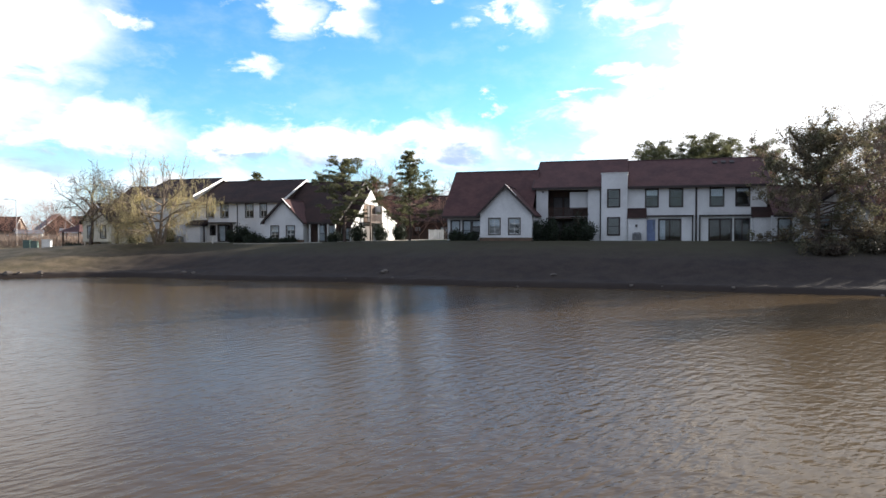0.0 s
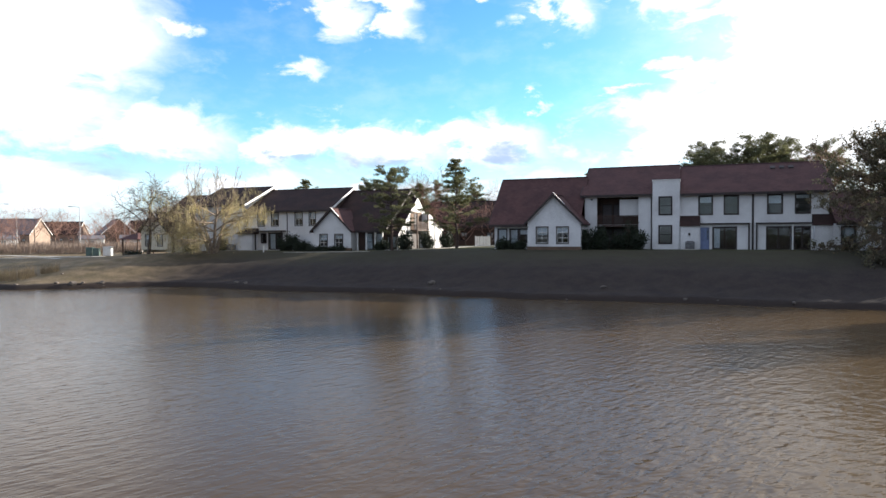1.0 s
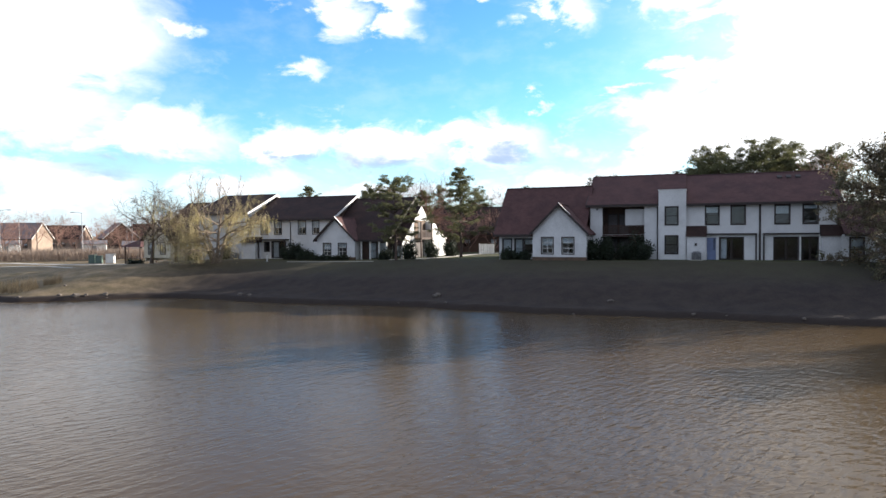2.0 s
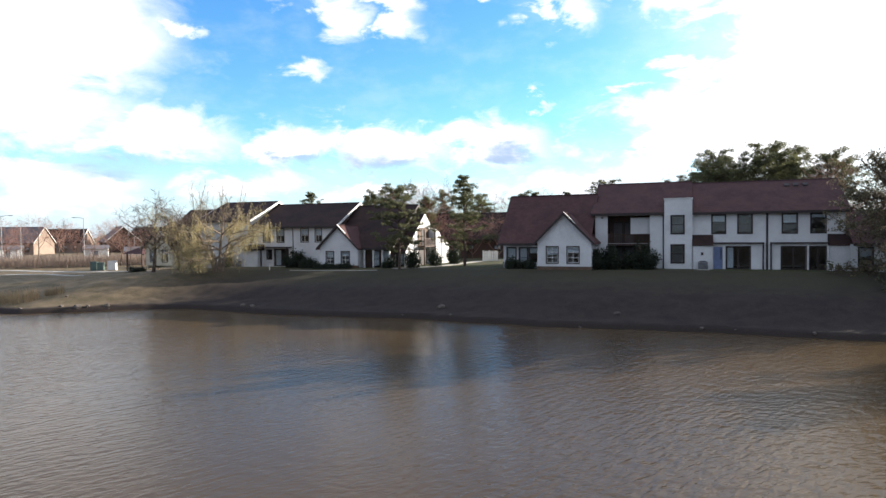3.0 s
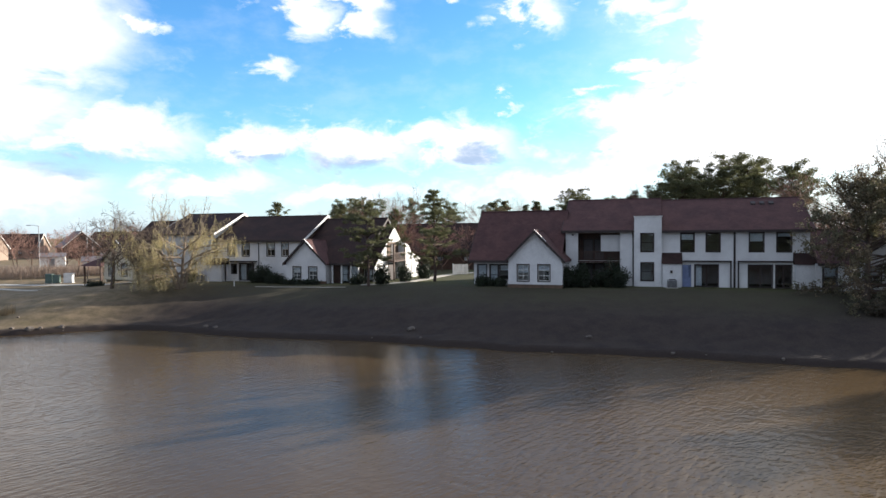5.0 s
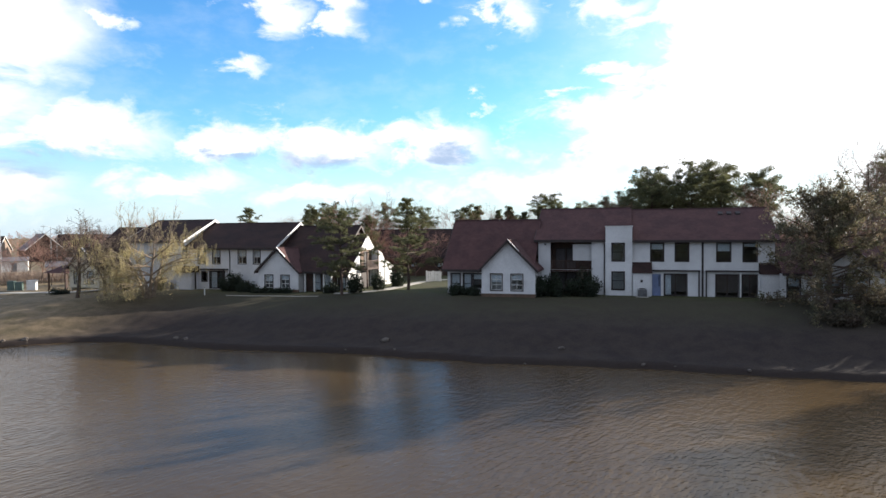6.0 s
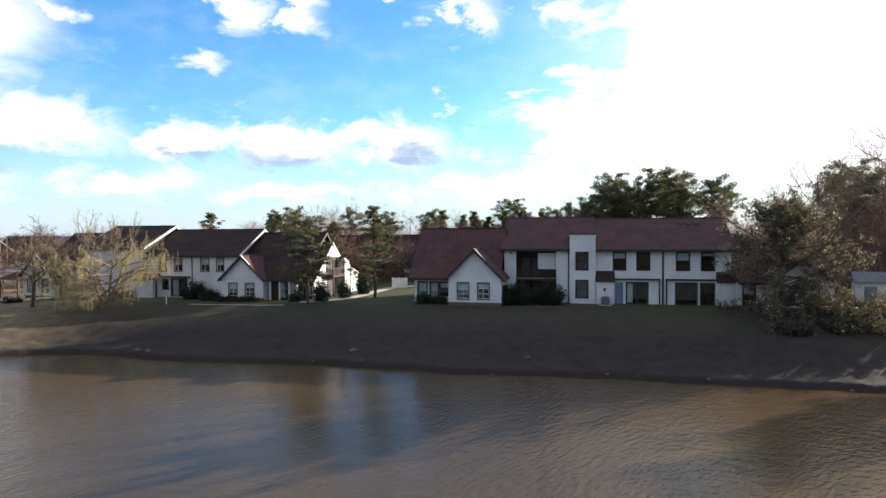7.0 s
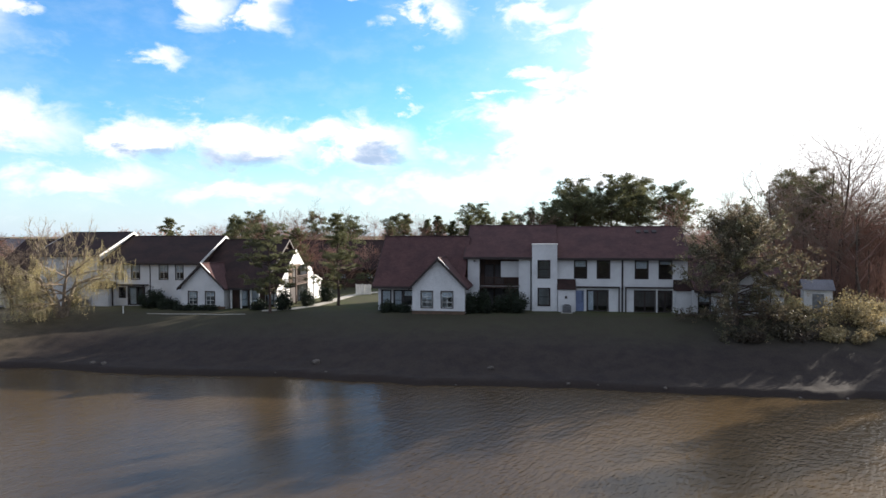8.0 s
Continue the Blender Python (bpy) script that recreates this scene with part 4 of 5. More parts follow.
def leaf_mesh(name, rng, centres, size, mat, flat=1.0):
    """Small leaves, each a bent pair of triangles, one for each centre (place, spread)."""
    v, f = [], []
    for c, k in centres:
        p = c + jitter(rng, k)
        a = jitter(rng, 1).normalized()
        b = a.cross(jitter(rng, 1)).normalized()
        s = size * rng.uniform(0.6, 1.35)
        a, b = a * s, b * s * 0.45 * flat
        n = len(v)
        v += [tuple(p - a), tuple(p + b), tuple(p + a), tuple(p - b)]
        f.append((n, n + 1, n + 2, n + 3))
    sh = Shape()
    sh.v, sh.f = v, f
    return sh.mesh(name, mat)


def tuft_mesh(name, rng, tufts, length, width, count, mat):
    """Needle tufts: thin blades that fan out from twig ends."""
    v, f = [], []
    for p, d in tufts:
        for _ in range(count):
            w = (d * 0.7 + jitter(rng, 1)).normalized()
            s = w.cross(jitter(rng, 1)).normalized() * width
            l = length * rng.uniform(0.6, 1.2)
            o = p + jitter(rng, length * 0.25)
            n = len(v)
            v += [tuple(o - s), tuple(o + s), tuple(o + w * l)]
            f.append((n, n + 1, n + 2))
    sh = Shape()
    sh.v, sh.f = v, f
    return sh.mesh(name, mat)


def pine(seed, x, y, z, height, clear, width, label, group="", needle=(0.24, 0.022, 9), lean=0.0, flat_top=False, limbs=46, category="pine tree", gaps=0.0, pad=(0.62, 20), thick=0.36):
    """A pine: tapered trunk, uneven limbs from the clear height up, and flattened pads of needle tufts along their outer halves."""
    rng = random.Random(seed)
    t = thing("pine_tree", pose(x, y, z - 0.15, 0, 0, rng.uniform(0, 360)), label, category, group)
    sh = Shape()
    n = 9
    pts = [Vector((lean * (i / n) ** 1.6 * height + rng.uniform(-0.12, 0.12), rng.uniform(-0.12, 0.12), height * i / n)) for i in range(n + 1)]
    pts[0] = Vector((0, 0, 0))
    r0 = 0.014 * height + 0.03
    sh.tube(pts, [r0 * (1 - 0.92 * (i / n) ** 0.9) + 0.012 for i in range(n + 1)], 8)
    tufts = []

    def cushion(c, size, count):
        for _ in range(count):
            o = jitter(rng, 1.0)
            while o.length > 1:
                o = jitter(rng, 1.0)
            q = c + Vector((o.x * size, o.y * size, o.z * size * thick + size * 0.12))
            tufts.append((q, Vector((o.x, o.y, 0.5)).normalized()))
            if rng.random() < 0.3:
                sh.tube([c, q], [0.012, 0.006], 3)
    for k in range(limbs):
        f = (k + rng.random()) / limbs
        if rng.random() < gaps:
            continue
        h = clear + (height - 0.3 - clear) * f
        i = min(n - 1, int(h / height * n))
        p = pts[i].lerp(pts[i + 1], h / height * n - i)
        if flat_top:
            reach = width * (0.35 + 0.65 * math.sin(math.pi * min(1, f * 0.72 + 0.2))) * rng.uniform(0.45, 1.1)
        else:
            reach = width * (1.04 - f) ** 0.75 * (0.55 + 0.45 * min(1, f * 5)) * rng.uniform(0.4, 1.15)
        a = k * 2.4 + rng.uniform(-0.5, 0.5)
        d = Vector((math.cos(a), math.sin(a), rng.uniform(-0.12, 0.22) + 0.2 * f))
        lp, end = limb_path(rng, p, d, reach, 5, 0.14, 0.04)
        r = 0.012 + 0.013 * reach
        sh.tube(lp, [r * (1 - 0.16 * j) for j in range(6)], 5)
        size, count = pad
        for j in range(2, 6):
            if rng.random() < 0.25 and j < 5:
                continue
            side = jitter(rng, 0.5 * size)
            cushion(lp[j] + side, size * rng.uniform(0.6, 1.15) * min(1.0, 0.45 + 0.3 * reach), int(count * rng.uniform(0.6, 1.2)))
    cushion(pts[-1] - Vector((0, 0, 0.3)), pad[0] * 0.6, pad[1] // 2)
    part("trunk", sh, PINE_BARK, t, tidy=False)
    part("crown", tuft_mesh("crown", rng, tufts, *needle, NEEDLES), NEEDLES, t)
    return t


def bare_tree(seed, x, y, z, height, label, spec=None, mat=TWIG, group="", width=1.0, name="bare_tree", lean=0.0, girth=0.016):
    rng = random.Random(seed)
    t = thing(name, pose(x, y, z - 0.15, 0, 0, rng.uniform(0, 360)), label, "tree", group)
    spec = spec or [(11, 0.52 * width, 0.52, 0.10, 0.03), (7, 0.55, 0.5, 0.16, 0.05), (6, 0.6, 0.5, 0.2, 0.03), (0, 0, 0, 0.2, 0.02)]
    tips = []
    trunk, crown = Shape(), Shape()
    kids, share, spread, bend, lift = spec[0]
    pts, _ = limb_path(rng, (0, 0, 0), (lean, 0, 1), height * 0.82, 6, bend, 0.15)
    r = girth * height
    radii = [r * (1 - 0.14 * i) for i in range(7)]
    trunk.tube(pts, radii, 8)
    for k in range(kids):
        f = 0.26 + 0.74 * (k + rng.random()) / kids
        i = min(5, int(f * 6))
        q = pts[i].lerp(pts[i + 1], f * 6 - i)
        a = k * 2.4 + rng.uniform(-0.6, 0.6)
        d = Vector((math.cos(a), math.sin(a), rng.uniform(0.5, 1.2)))
        grow(crown, rng, q, d, height * share * rng.uniform(0.75, 1.15) * (1.2 - 0.6 * f), radii[i] * 0.6, 1, spec, tips, 5)
    part("trunk", trunk, BARK, t, tidy=False)
    part("crown", crown, mat, t, "leafless branches", tidy=False)
    return t, tips


def willow(seed, x, y, z, height, spread, label):
    """A weeping willow: pale forked limbs, upright bare shoots above, and a haze of hanging whips with the first yellow-green leaves."""
    rng = random.Random(seed)
    t = thing("willow_tree", pose(x, y, z - 0.15), label, "willow tree")
    wood, whips = Shape(), Shape()
    ends, leaves = [], []

    def whip(p, length, leafy):
        q = p.copy()
        pts = [q.copy()]
        drift = Vector((rng.uniform(-0.35, 0.35), rng.uniform(-0.35, 0.35), 0)) * (length / 4)
        for k in range(4):
            q = q + drift * (1 - 0.25 * k) + Vector((rng.uniform(-0.06, 0.06), rng.uniform(-0.06, 0.06), -length / 4))
            if q.z < 0.15:
                break
            pts.append(q.copy())
        a = rng.uniform(0, 3.14)
        w = Vector((math.cos(a), math.sin(a), 0)) * 0.009
        for c, d in zip(pts, pts[1:]):
            whips.face(tuple(c - w), tuple(c + w), tuple(d + w * 0.7), tuple(d - w * 0.7))
        for _ in range(leafy if len(pts) > 2 else 0):
            i = rng.randrange(len(pts) - 1)
            leaves.append((pts[i].lerp(pts[i + 1], rng.random()), 0.12))

    def bough(p, d, reach, r, droop, fine):
        lp, e = limb_path(rng, p, d, reach, 7, 0.17, droop)
        wood.tube(lp, [max(0.02, r * (1 - 0.12 * j)) for j in range(8)], 5)
        for j in range(2, 8):
            for _ in range(fine):
                tp, _e = limb_path(rng, lp[j], e + jitter(rng, 0.9) + Vector((0, 0, 0.3)), rng.uniform(0.7, 2.0), 4, 0.25, -0.05)
                wood.tube(tp, [0.024, 0.019, 0.015, 0.011, 0.007], 3)
                ends.extend(tp[1:])
    for k in range(4):
        a = k * 1.6 + 0.5
        pts, _ = limb_path(rng, (0.3 * math.cos(a), 0.3 * math.sin(a), 0), (0.42 * math.cos(a), 0.42 * math.sin(a), 1), height * 0.55, 6, 0.13, 0.06)
        wood.tube(pts, [0.23 - 0.026 * i for i in range(7)], 8)
        for m in range(8):
            b = a + rng.uniform(-1.5, 1.5)
            bough(pts[rng.choice((2, 3, 4, 5))], (math.cos(b), math.sin(b), rng.uniform(0.1, 0.8)), spread * rng.uniform(0.45, 0.95), 0.10, -0.04, 2)
        for m in range(4):
            sp, e = limb_path(rng, pts[-1 - m % 2], (rng.uniform(-0.3, 0.3), rng.uniform(-0.3, 0.3), 1), height * rng.uniform(0.32, 0.5), 5, 0.13, 0.10)
            wood.tube(sp, [0.06 - 0.009 * j for j in range(6)], 4)
            for j in range(1, 6):
                for _ in range(5):
                    tp, _e = limb_path(rng, sp[j], e + jitter(rng, 0.7), rng.uniform(0.5, 1.3), 3, 0.2, 0.05)
                    wood.tube(tp, [0.016, 0.012, 0.009, 0.006], 3)
                    if rng.random() < 0.5:
                        whip(tp[3], rng.uniform(0.3, 0.8), 5)
    # low boughs that trail over the bank
    for b in (3.8, 4.2, 4.7):
        bough(Vector((-0.3, -0.3, 1.4)), (math.cos(b), math.sin(b), 0.22), spread * 0.58, 0.12, -0.02, 3)
    for p in ends:
        low = p.z < height * 0.5
        for _ in range(1 if low else 2):
            whip(p, rng.uniform(0.3, 1.7) if low else rng.uniform(0.3, 1.5), rng.randint(8, 18) if p.z < height * 0.68 else rng.randint(3, 9))
    part("trunk", wood, WILLOW_BARK, t, tidy=False)
    part("whip_foliage", whips, WILLOW, t, "hanging yellowish whips", tidy=False)
    part("crown", leaf_mesh("crown", rng, leaves, 0.052, WILLOW), WILLOW, t, "sparse young yellow-green leaves")
    return t


def shrub(seed, x, y, z, rx, ry, h, label, mat=SHRUB, group="", leaf=0.085, dense=1500, name="shrub", round_top=0.5):
    """A dense shrub: stems and a ragged shell of small leaves with gaps."""
    rng = random.Random(seed)
    t = thing(name, pose(x, y, z - 0.05, 0, 0, TURN_U), label, "shrub", group)
    stems = Shape()
    centres = []
    for k in range(26):
        a = rng.uniform(0, 6.28)
        b = rng.random() ** 0.5
        e = Vector((rx * b * math.cos(a), ry * b * math.sin(a), h * (1 - 0.55 * b * b) * rng.uniform(0.65, 1.08)))
        stems.tube([(0.1 * e.x, 0.1 * e.y, 0), e * 0.55 + jitter(rng, 0.08), e], [0.03, 0.02, 0.008], 4)
        for _ in range(dense // 26):
            f = rng.uniform(0.15, 1.0)
            c = Vector((e.x * (0.45 + 0.6 * f), e.y * (0.45 + 0.6 * f), e.z * f))
            centres.append((c, 0.2 + 0.10 * min(rx, h)))
    part("stems", stems, BARK, t, tidy=False)
    part("leaves", leaf_mesh("leaves", rng, [(Vector((c.x, c.y, max(0.05, c.z))), k) for c, k in centres], leaf, mat, 1.4), mat, t)
    return t


def broad_evergreen(seed, x, y, z, height, width, label):
    """A spreading dull evergreen with branches to the ground and brown seed heads."""
    rng = random.Random(seed)
    t = thing("evergreen_tree", pose(x, y, z - 0.2), label, "tree")
    wood = Shape()
    pts, _ = limb_path(rng, (0, 0, 0), (0.03, 0, 1), height, 8, 0.05, 0.1)
    wood.tube(pts, [0.26 * (1 - 0.115 * i) for i in range(9)], 8)
    centres, cones = [], []
    for k in range(84):
        f = (k + rng.random()) / 84
        hh = 0.05 + 0.93 * f
        i = min(7, int(hh * 8))
        p = pts[i].lerp(pts[i + 1], hh * 8 - i)
        reach = width * (0.78 + 0.22 * math.sin(f * 2.6)) * (1.0 - 0.75 * max(0, f - 0.45) ** 1.1 / 0.55) * rng.uniform(0.5, 1.1)
        a = k * 2.4 + rng.uniform(-0.6, 0.6)
        d = Vector((math.cos(a), math.sin(a), rng.uniform(-0.15, 0.35) + 0.5 * f - (0.25 if f < 0.25 else 0)))
        lp, e = limb_path(rng, p, d, reach, 6, 0.16, 0.0)
        wood.tube(lp, [0.07 - 0.009 * j for j in range(7)], 5)
        for j in range(2, 7):
            for _ in range(4):
                lp2, e2 = limb_path(rng, lp[j], (e + jitter(rng, 1.0)), rng.uniform(0.4, 1.1), 3, 0.25, 0.0)
                wood.tube(lp2, [0.018, 0.014, 0.010, 0.006], 3)
                if rng.random() < 0.22:
                    cones += [(lp2[3], 0.2)] * 12
                else:
                    centres += [(lp2[1], 0.16)] * 7 + [(lp2[2], 0.18)] * 11 + [(lp2[3], 0.2)] * 11
    part("trunk", wood, BARK, t, tidy=False)
    part("crown", leaf_mesh("crown", rng, centres, 0.10, OLIVE), OLIVE, t)
    part("seed_foliage", leaf_mesh("seed_foliage", rng, cones, 0.07, REED), REED, t, "pale brown seed heads")
    return t


def gz(x, y):
    return ground_z(x, y)


# trees round the houses
pine(11, -10.5, 67.2, gz(-10.5, 67.2), 8.5, 2.0, 4.0, "broad dark pine beside the sunlit end wall", lean=0.02, limbs=84, pad=(0.48, 18), gaps=0.30, thick=0.28, flat_top=True)
pine(12, -3.8, 71.8, gz(-3.8, 71.8), 10.3, 2.0, 4.7, "slender open-crowned pine on the lawn between the houses", limbs=72, gaps=0.10, pad=(0.48, 17), thick=0.4)
pine(15, -9.8, 88.0, 3.0, 9.0, 2.0, 3.6, "olive-green pine behind the end wall", limbs=50, pad=(0.7, 18))
pine(14, -28.9, 98.0, 3.0, 10.9, 3.0, 4.4, "pointed pine rising behind the roof", limbs=52, pad=(0.45, 14), thick=0.3)
broad_evergreen(21, 31.3, 52.6, gz(31.3, 52.6), 9.3, 6.8, "broad dull evergreen tree on the bank with branches to the ground")
willow(31, -31.3, 69.4, gz(-31.3, 69.4), 9.8, 6.8, "weeping willow with first yellow-green leaves on the bank")
bare_tree(41, -39.8, 71.0, gz(-39.8, 71.0), 8.4, "bare spreading tree beside the willow", lean=-0.2, mat=BARK, girth=0.027, spec=[(14, 0.5, 0.55, 0.12, 0.0), (8, 0.55, 0.5, 0.2, 0.0), (8, 0.62, 0.5, 0.25, -0.08), (0, 0, 0, 0.25, -0.12)])
bare_tree(42, -37.4, 72.2, gz(-37.4, 72.2), 7.9, "bare upright tree beside the willow", lean=0.1, mat=BARK, girth=0.024, spec=[(14, 0.5, 0.55, 0.12, 0.0), (8, 0.55, 0.5, 0.2, 0.0), (8, 0.62, 0.5, 0.25, -0.08), (0, 0, 0, 0.25, -0.12)])

# tall pines behind the east terrace
TALL = (0.36, 0.034, 8)
tall_1 = pine(51, 47.6, 116.5, 3.2, 18.4, 10.0, 5.2, "tall flat-topped pine behind the roofs", "pines behind the roofs", TALL, 0.02, True, 50, "pine tree", 0.22, (0.95, 30), 0.62)
tall_2 = pine(52, 38.5, 114.0, 3.2, 15.4, 8.2, 4.6, "tall flat-topped pine behind the roofs", "pines behind the roofs", TALL, -0.02, True, 46, "pine tree", 0.22, (0.9, 30), 0.62)
tall_3 = pine(53, 57.5, 115.0, 3.2, 16.8, 9.4, 4.2, "tall sparse pine behind the roofs", "pines behind the roofs", TALL, 0.03, True, 36, "pine tree", 0.3, (0.85, 28), 0.62)
young = pine(54, 14.0, 124.0, 3.2, 11.4, 3.5, 3.0, "younger open pine in the wood behind the houses", "pines behind the roofs", TALL, 0.0, False, 44, "pine tree", 0.2, (0.7, 22), 0.4)
for k, (x, y, scale, proto) in enumerate(((33.4, 112, 0.80, tall_2), (43.0, 118, 1.02, tall_2), (52.0, 119, 0.98, tall_1), (50.0, 112, 0.90, tall_3), (61.0, 118, 0.93, tall_3),
                                          (35.8, 121, 0.86, tall_2), (55, 125, 0.95, tall_1), (41, 124, 0.98, tall_1), (46.0, 126, 0.9, tall_2), (38.8, 119, 0.92, tall_3), (45.2, 113, 0.94, tall_3), (30.5, 117, 0.72, tall_3),
                                          (28.6, 124, 0.74, tall_2), (26.2, 119, 0.98, young), (23.6, 126, 0.70, tall_3), (22.0, 131, 0.74, tall_1), (19.6, 121, 1.0, young), (17.2, 127, 0.92, young), (11.5, 122, 0.94, young), (8.0, 130, 1.04, young),
                                          (5.5, 127, 0.68, tall_3), (-20.0, 120, 0.74, tall_2), (-23.5, 116, 0.95, young), (-10.0, 124, 0.70, tall_3), (-3.0, 126, 0.70, tall_2), 
                                          # (68, 57), (72, 60) and (64, 52.5) are unseen, added to shade the east bank
                                          (66, 104, 0.78, tall_2), (72, 98, 0.72, tall_3), (56.0, 80, 0.86, tall_3), (52.5, 70.0, 0.80, tall_3), (64, 88, 0.9, tall_1), (68, 57, 0.95, tall_2), (72, 60, 1.0, young), (64, 52.5, 1.0, young), (-19.8, 104, 0.62, tall_3), (4.0, 112, 0.82, young))):
    c = copy_thing(proto, pose(x, y, 3.0, 0, 0, 47 * k))
    c.scale = (scale * (1 + 0.12 * math.sin(5.1 * k)), scale * (1 + 0.12 * math.cos(3.3 * k)), scale)

# bare woods
bare_1, _ = bare_tree(61, 51.3, 65.0, 3.0, 20.0, "tall bare tree at the edge of the wood", group="bare trees of the wood", width=0.9)
bare_2, _ = bare_tree(62, 62.0, 75.0, 3.0, 13.5, "bare reddish tree in the wood", mat=RED_TWIG, group="bare trees of the wood")
bare_3, _ = bare_tree(63, 49.0, 78.0, 3.0, 11.5, "bare reddish tree in the wood", mat=RED_TWIG, group="bare trees of the wood", width=1.15)
wood_rng = random.Random(7)
places = []
for k in range(56):
    a, r = wood_rng.uniform(21, 43), wood_rng.uniform(88, 150)
    places.append((r * math.sin(radians(a)), r * math.cos(radians(a)), wood_rng.uniform(0.5, 0.75) + 0.3 * ease(a, 34, 42)))
for k in range(26):
    a, r = wood_rng.uniform(33, 41.5), wood_rng.uniform(76, 98)
    places.append((r * math.sin(radians(a)), r * math.cos(radians(a)), wood_rng.uniform(0.55, 1.0)))
for x, y, s in ((49.5, 67.0, 0.95), (61.0, 74.0, 1.1), (53.0, 71.0, 1.0), (45.0, 74.0, 0.85), (56.0, 76.0, 1.1), (44.0, 84.0, 1.0)):
    places.append((x, y, s))
for k in range(38):
    a, r = wood_rng.uniform(-15, 22), wood_rng.uniform(108, 160)
    places.append((r * math.sin(radians(a)), r * math.cos(radians(a)), wood_rng.uniform(0.6, 0.92)))
for k, (x, y, s) in enumerate(places):
    sx, dx = to_row(x, y)
    if dx < 15 and sx < 21:
        continue
    proto = (bare_2, bare_3, bare_3, bare_2, bare_1)[k % 5]
    c = copy_thing(proto, pose(x, y, 2.9, 0, 0, wood_rng.uniform(0, 360)))
    c.scale = (s * wood_rng.uniform(0.9, 1.2), s * wood_rng.uniform(0.9, 1.2), s * (0.72 if proto is bare_1 else 1.0))
for x, y, s in ((52.0, 68.0, 0.92), (47.4, 69.5, 0.85), (56.5, 70.0, 0.95), (45.0, 73.0, 0.7)):
    c = copy_thing(bare_1, pose(x, y, 2.9, 0, 0, 31 * x))
    c.scale = (s, s, s)
for x, y, s in ((-84, 118, 0.62), (-71, 112, 0.66), (-64, 104, 0.6), (-58, 110, 0.7), (-92, 128, 0.7), (-99, 122, 0.7), (-77, 140, 0.8), (-53, 118, 0.8), (-106, 140, 0.8), (-45, 104, 0.75)):
    c = copy_thing(bare_3, pose(x, y, 1.9, 0, 0, x * 7))
    c.scale = (s, s, s)
for x, y, s in ((-9, 89, 0.62), (-6.0, 91.0, 0.6), (-3.5, 93.0, 0.62), (-12.5, 92, 0.66), (0.5, 95.0, 0.6), (-66, 128, 0.7), (-88, 108, 0.55), (-96, 112, 0.6), (-9.5, 86.5, 0.95), (-72, 122, 0.5), (-62, 118, 0.5), (-80, 116, 0.45), (-102, 130, 0.6), (-110, 120, 0.55), (-56, 126, 0.6), (-69, 104, 0.42), (-90, 102, 0.45), (-78, 98, 0.4), (-60, 100, 0.45), (-50, 98, 0.6)):
    c = copy_thing(bare_3, pose(x, y, 1.9, 0, 0, x * 7))
    c.scale = (s, s, s)


def twig_mass(name, seed, n, a0, a1, r0, r1, low, high, mat, label, category):
    """Leafless brush: thin upright twigs in a sector round the pond."""
    rng = random.Random(seed)
    sh = Shape()
    for _ in range(n):
        a, r = radians(rng.uniform(a0, a1)), rng.uniform(r0, r1)
        x, y = r * math.sin(a), r * math.cos(a)
        z = gz(x, y) + rng.random() * low
        l = rng.uniform(0.5, 1.0) * (high - low)
        w = 0.012 + 0.00016 * r
        t = rng.uniform(0, 6.28)
        c, s = math.cos(t), math.sin(t)
        sh.face((x - w * c, y - w * s, z), (x + w * c, y + w * s, z), (x + rng.uniform(-0.4, 0.4) * l, y + rng.uniform(-0.4, 0.4) * l, z + l))
    tagged(part(name, sh, mat, tidy=False), label, category, kind="stuff")


twig_mass("hedge", 23, 16000, -52, -27, 122, 131, 1.3, 2.7, TWIG, "rough brown leafless hedge beyond the field", "hedge")
twig_mass("undergrowth", 24, 12000, 33, 43, 80, 104, 3.5, 6.0, RED_TWIG, "reddish leafless undergrowth of the wood", "brush")
twig_mass("undergrowth", 25, 14000, -14, 20, 104, 125, 3.0, 6.0, RED_TWIG, "brown leafless undergrowth behind the houses", "brush")


def far_woods():
    """A belt of distant woodland along the horizon, bare twigs and dark pines."""
    for name, mat, seed, n, lab in (("far_woodland", RED_TWIG, 5, 900, "distant bare brown woodland"), ("far_pines", NEEDLES, 6, 380, "distant dark pine woodland")):
        rng = random.Random(seed)
        sh = Shape()
        for _ in range(n):
            a = rng.uniform(-75, 80)
            r = rng.uniform(170, 420) if a > -20 else rng.uniform(300, 620)
            x, y = r * math.sin(radians(a)), r * math.cos(radians(a))
            h = rng.uniform(6, 12.5) * (0.8 if a < -20 else 1.0)
            w = rng.uniform(2.5, 5)
            sh.tube([(x, y, 2), (x, y, 2 + h * 0.6)], [0.25, 0.1], 3)
            for _k in range(90):
                b, f = rng.uniform(0, 6.28), rng.random()
                q = w * math.sqrt(rng.random()) * math.sin(math.pi * (0.25 + 0.7 * f))
                c = Vector((x + q * math.cos(b), y + q * math.sin(b), 2 + h * (0.15 + 0.85 * f)))
                d1, d2 = jitter(rng, 0.9), jitter(rng, 0.35)
                sh.face(tuple(c), tuple(c + d1), tuple(c + d2))
        tagged(part(name, sh, mat, tidy=False), lab, "trees", kind="stuff")


far_woods()

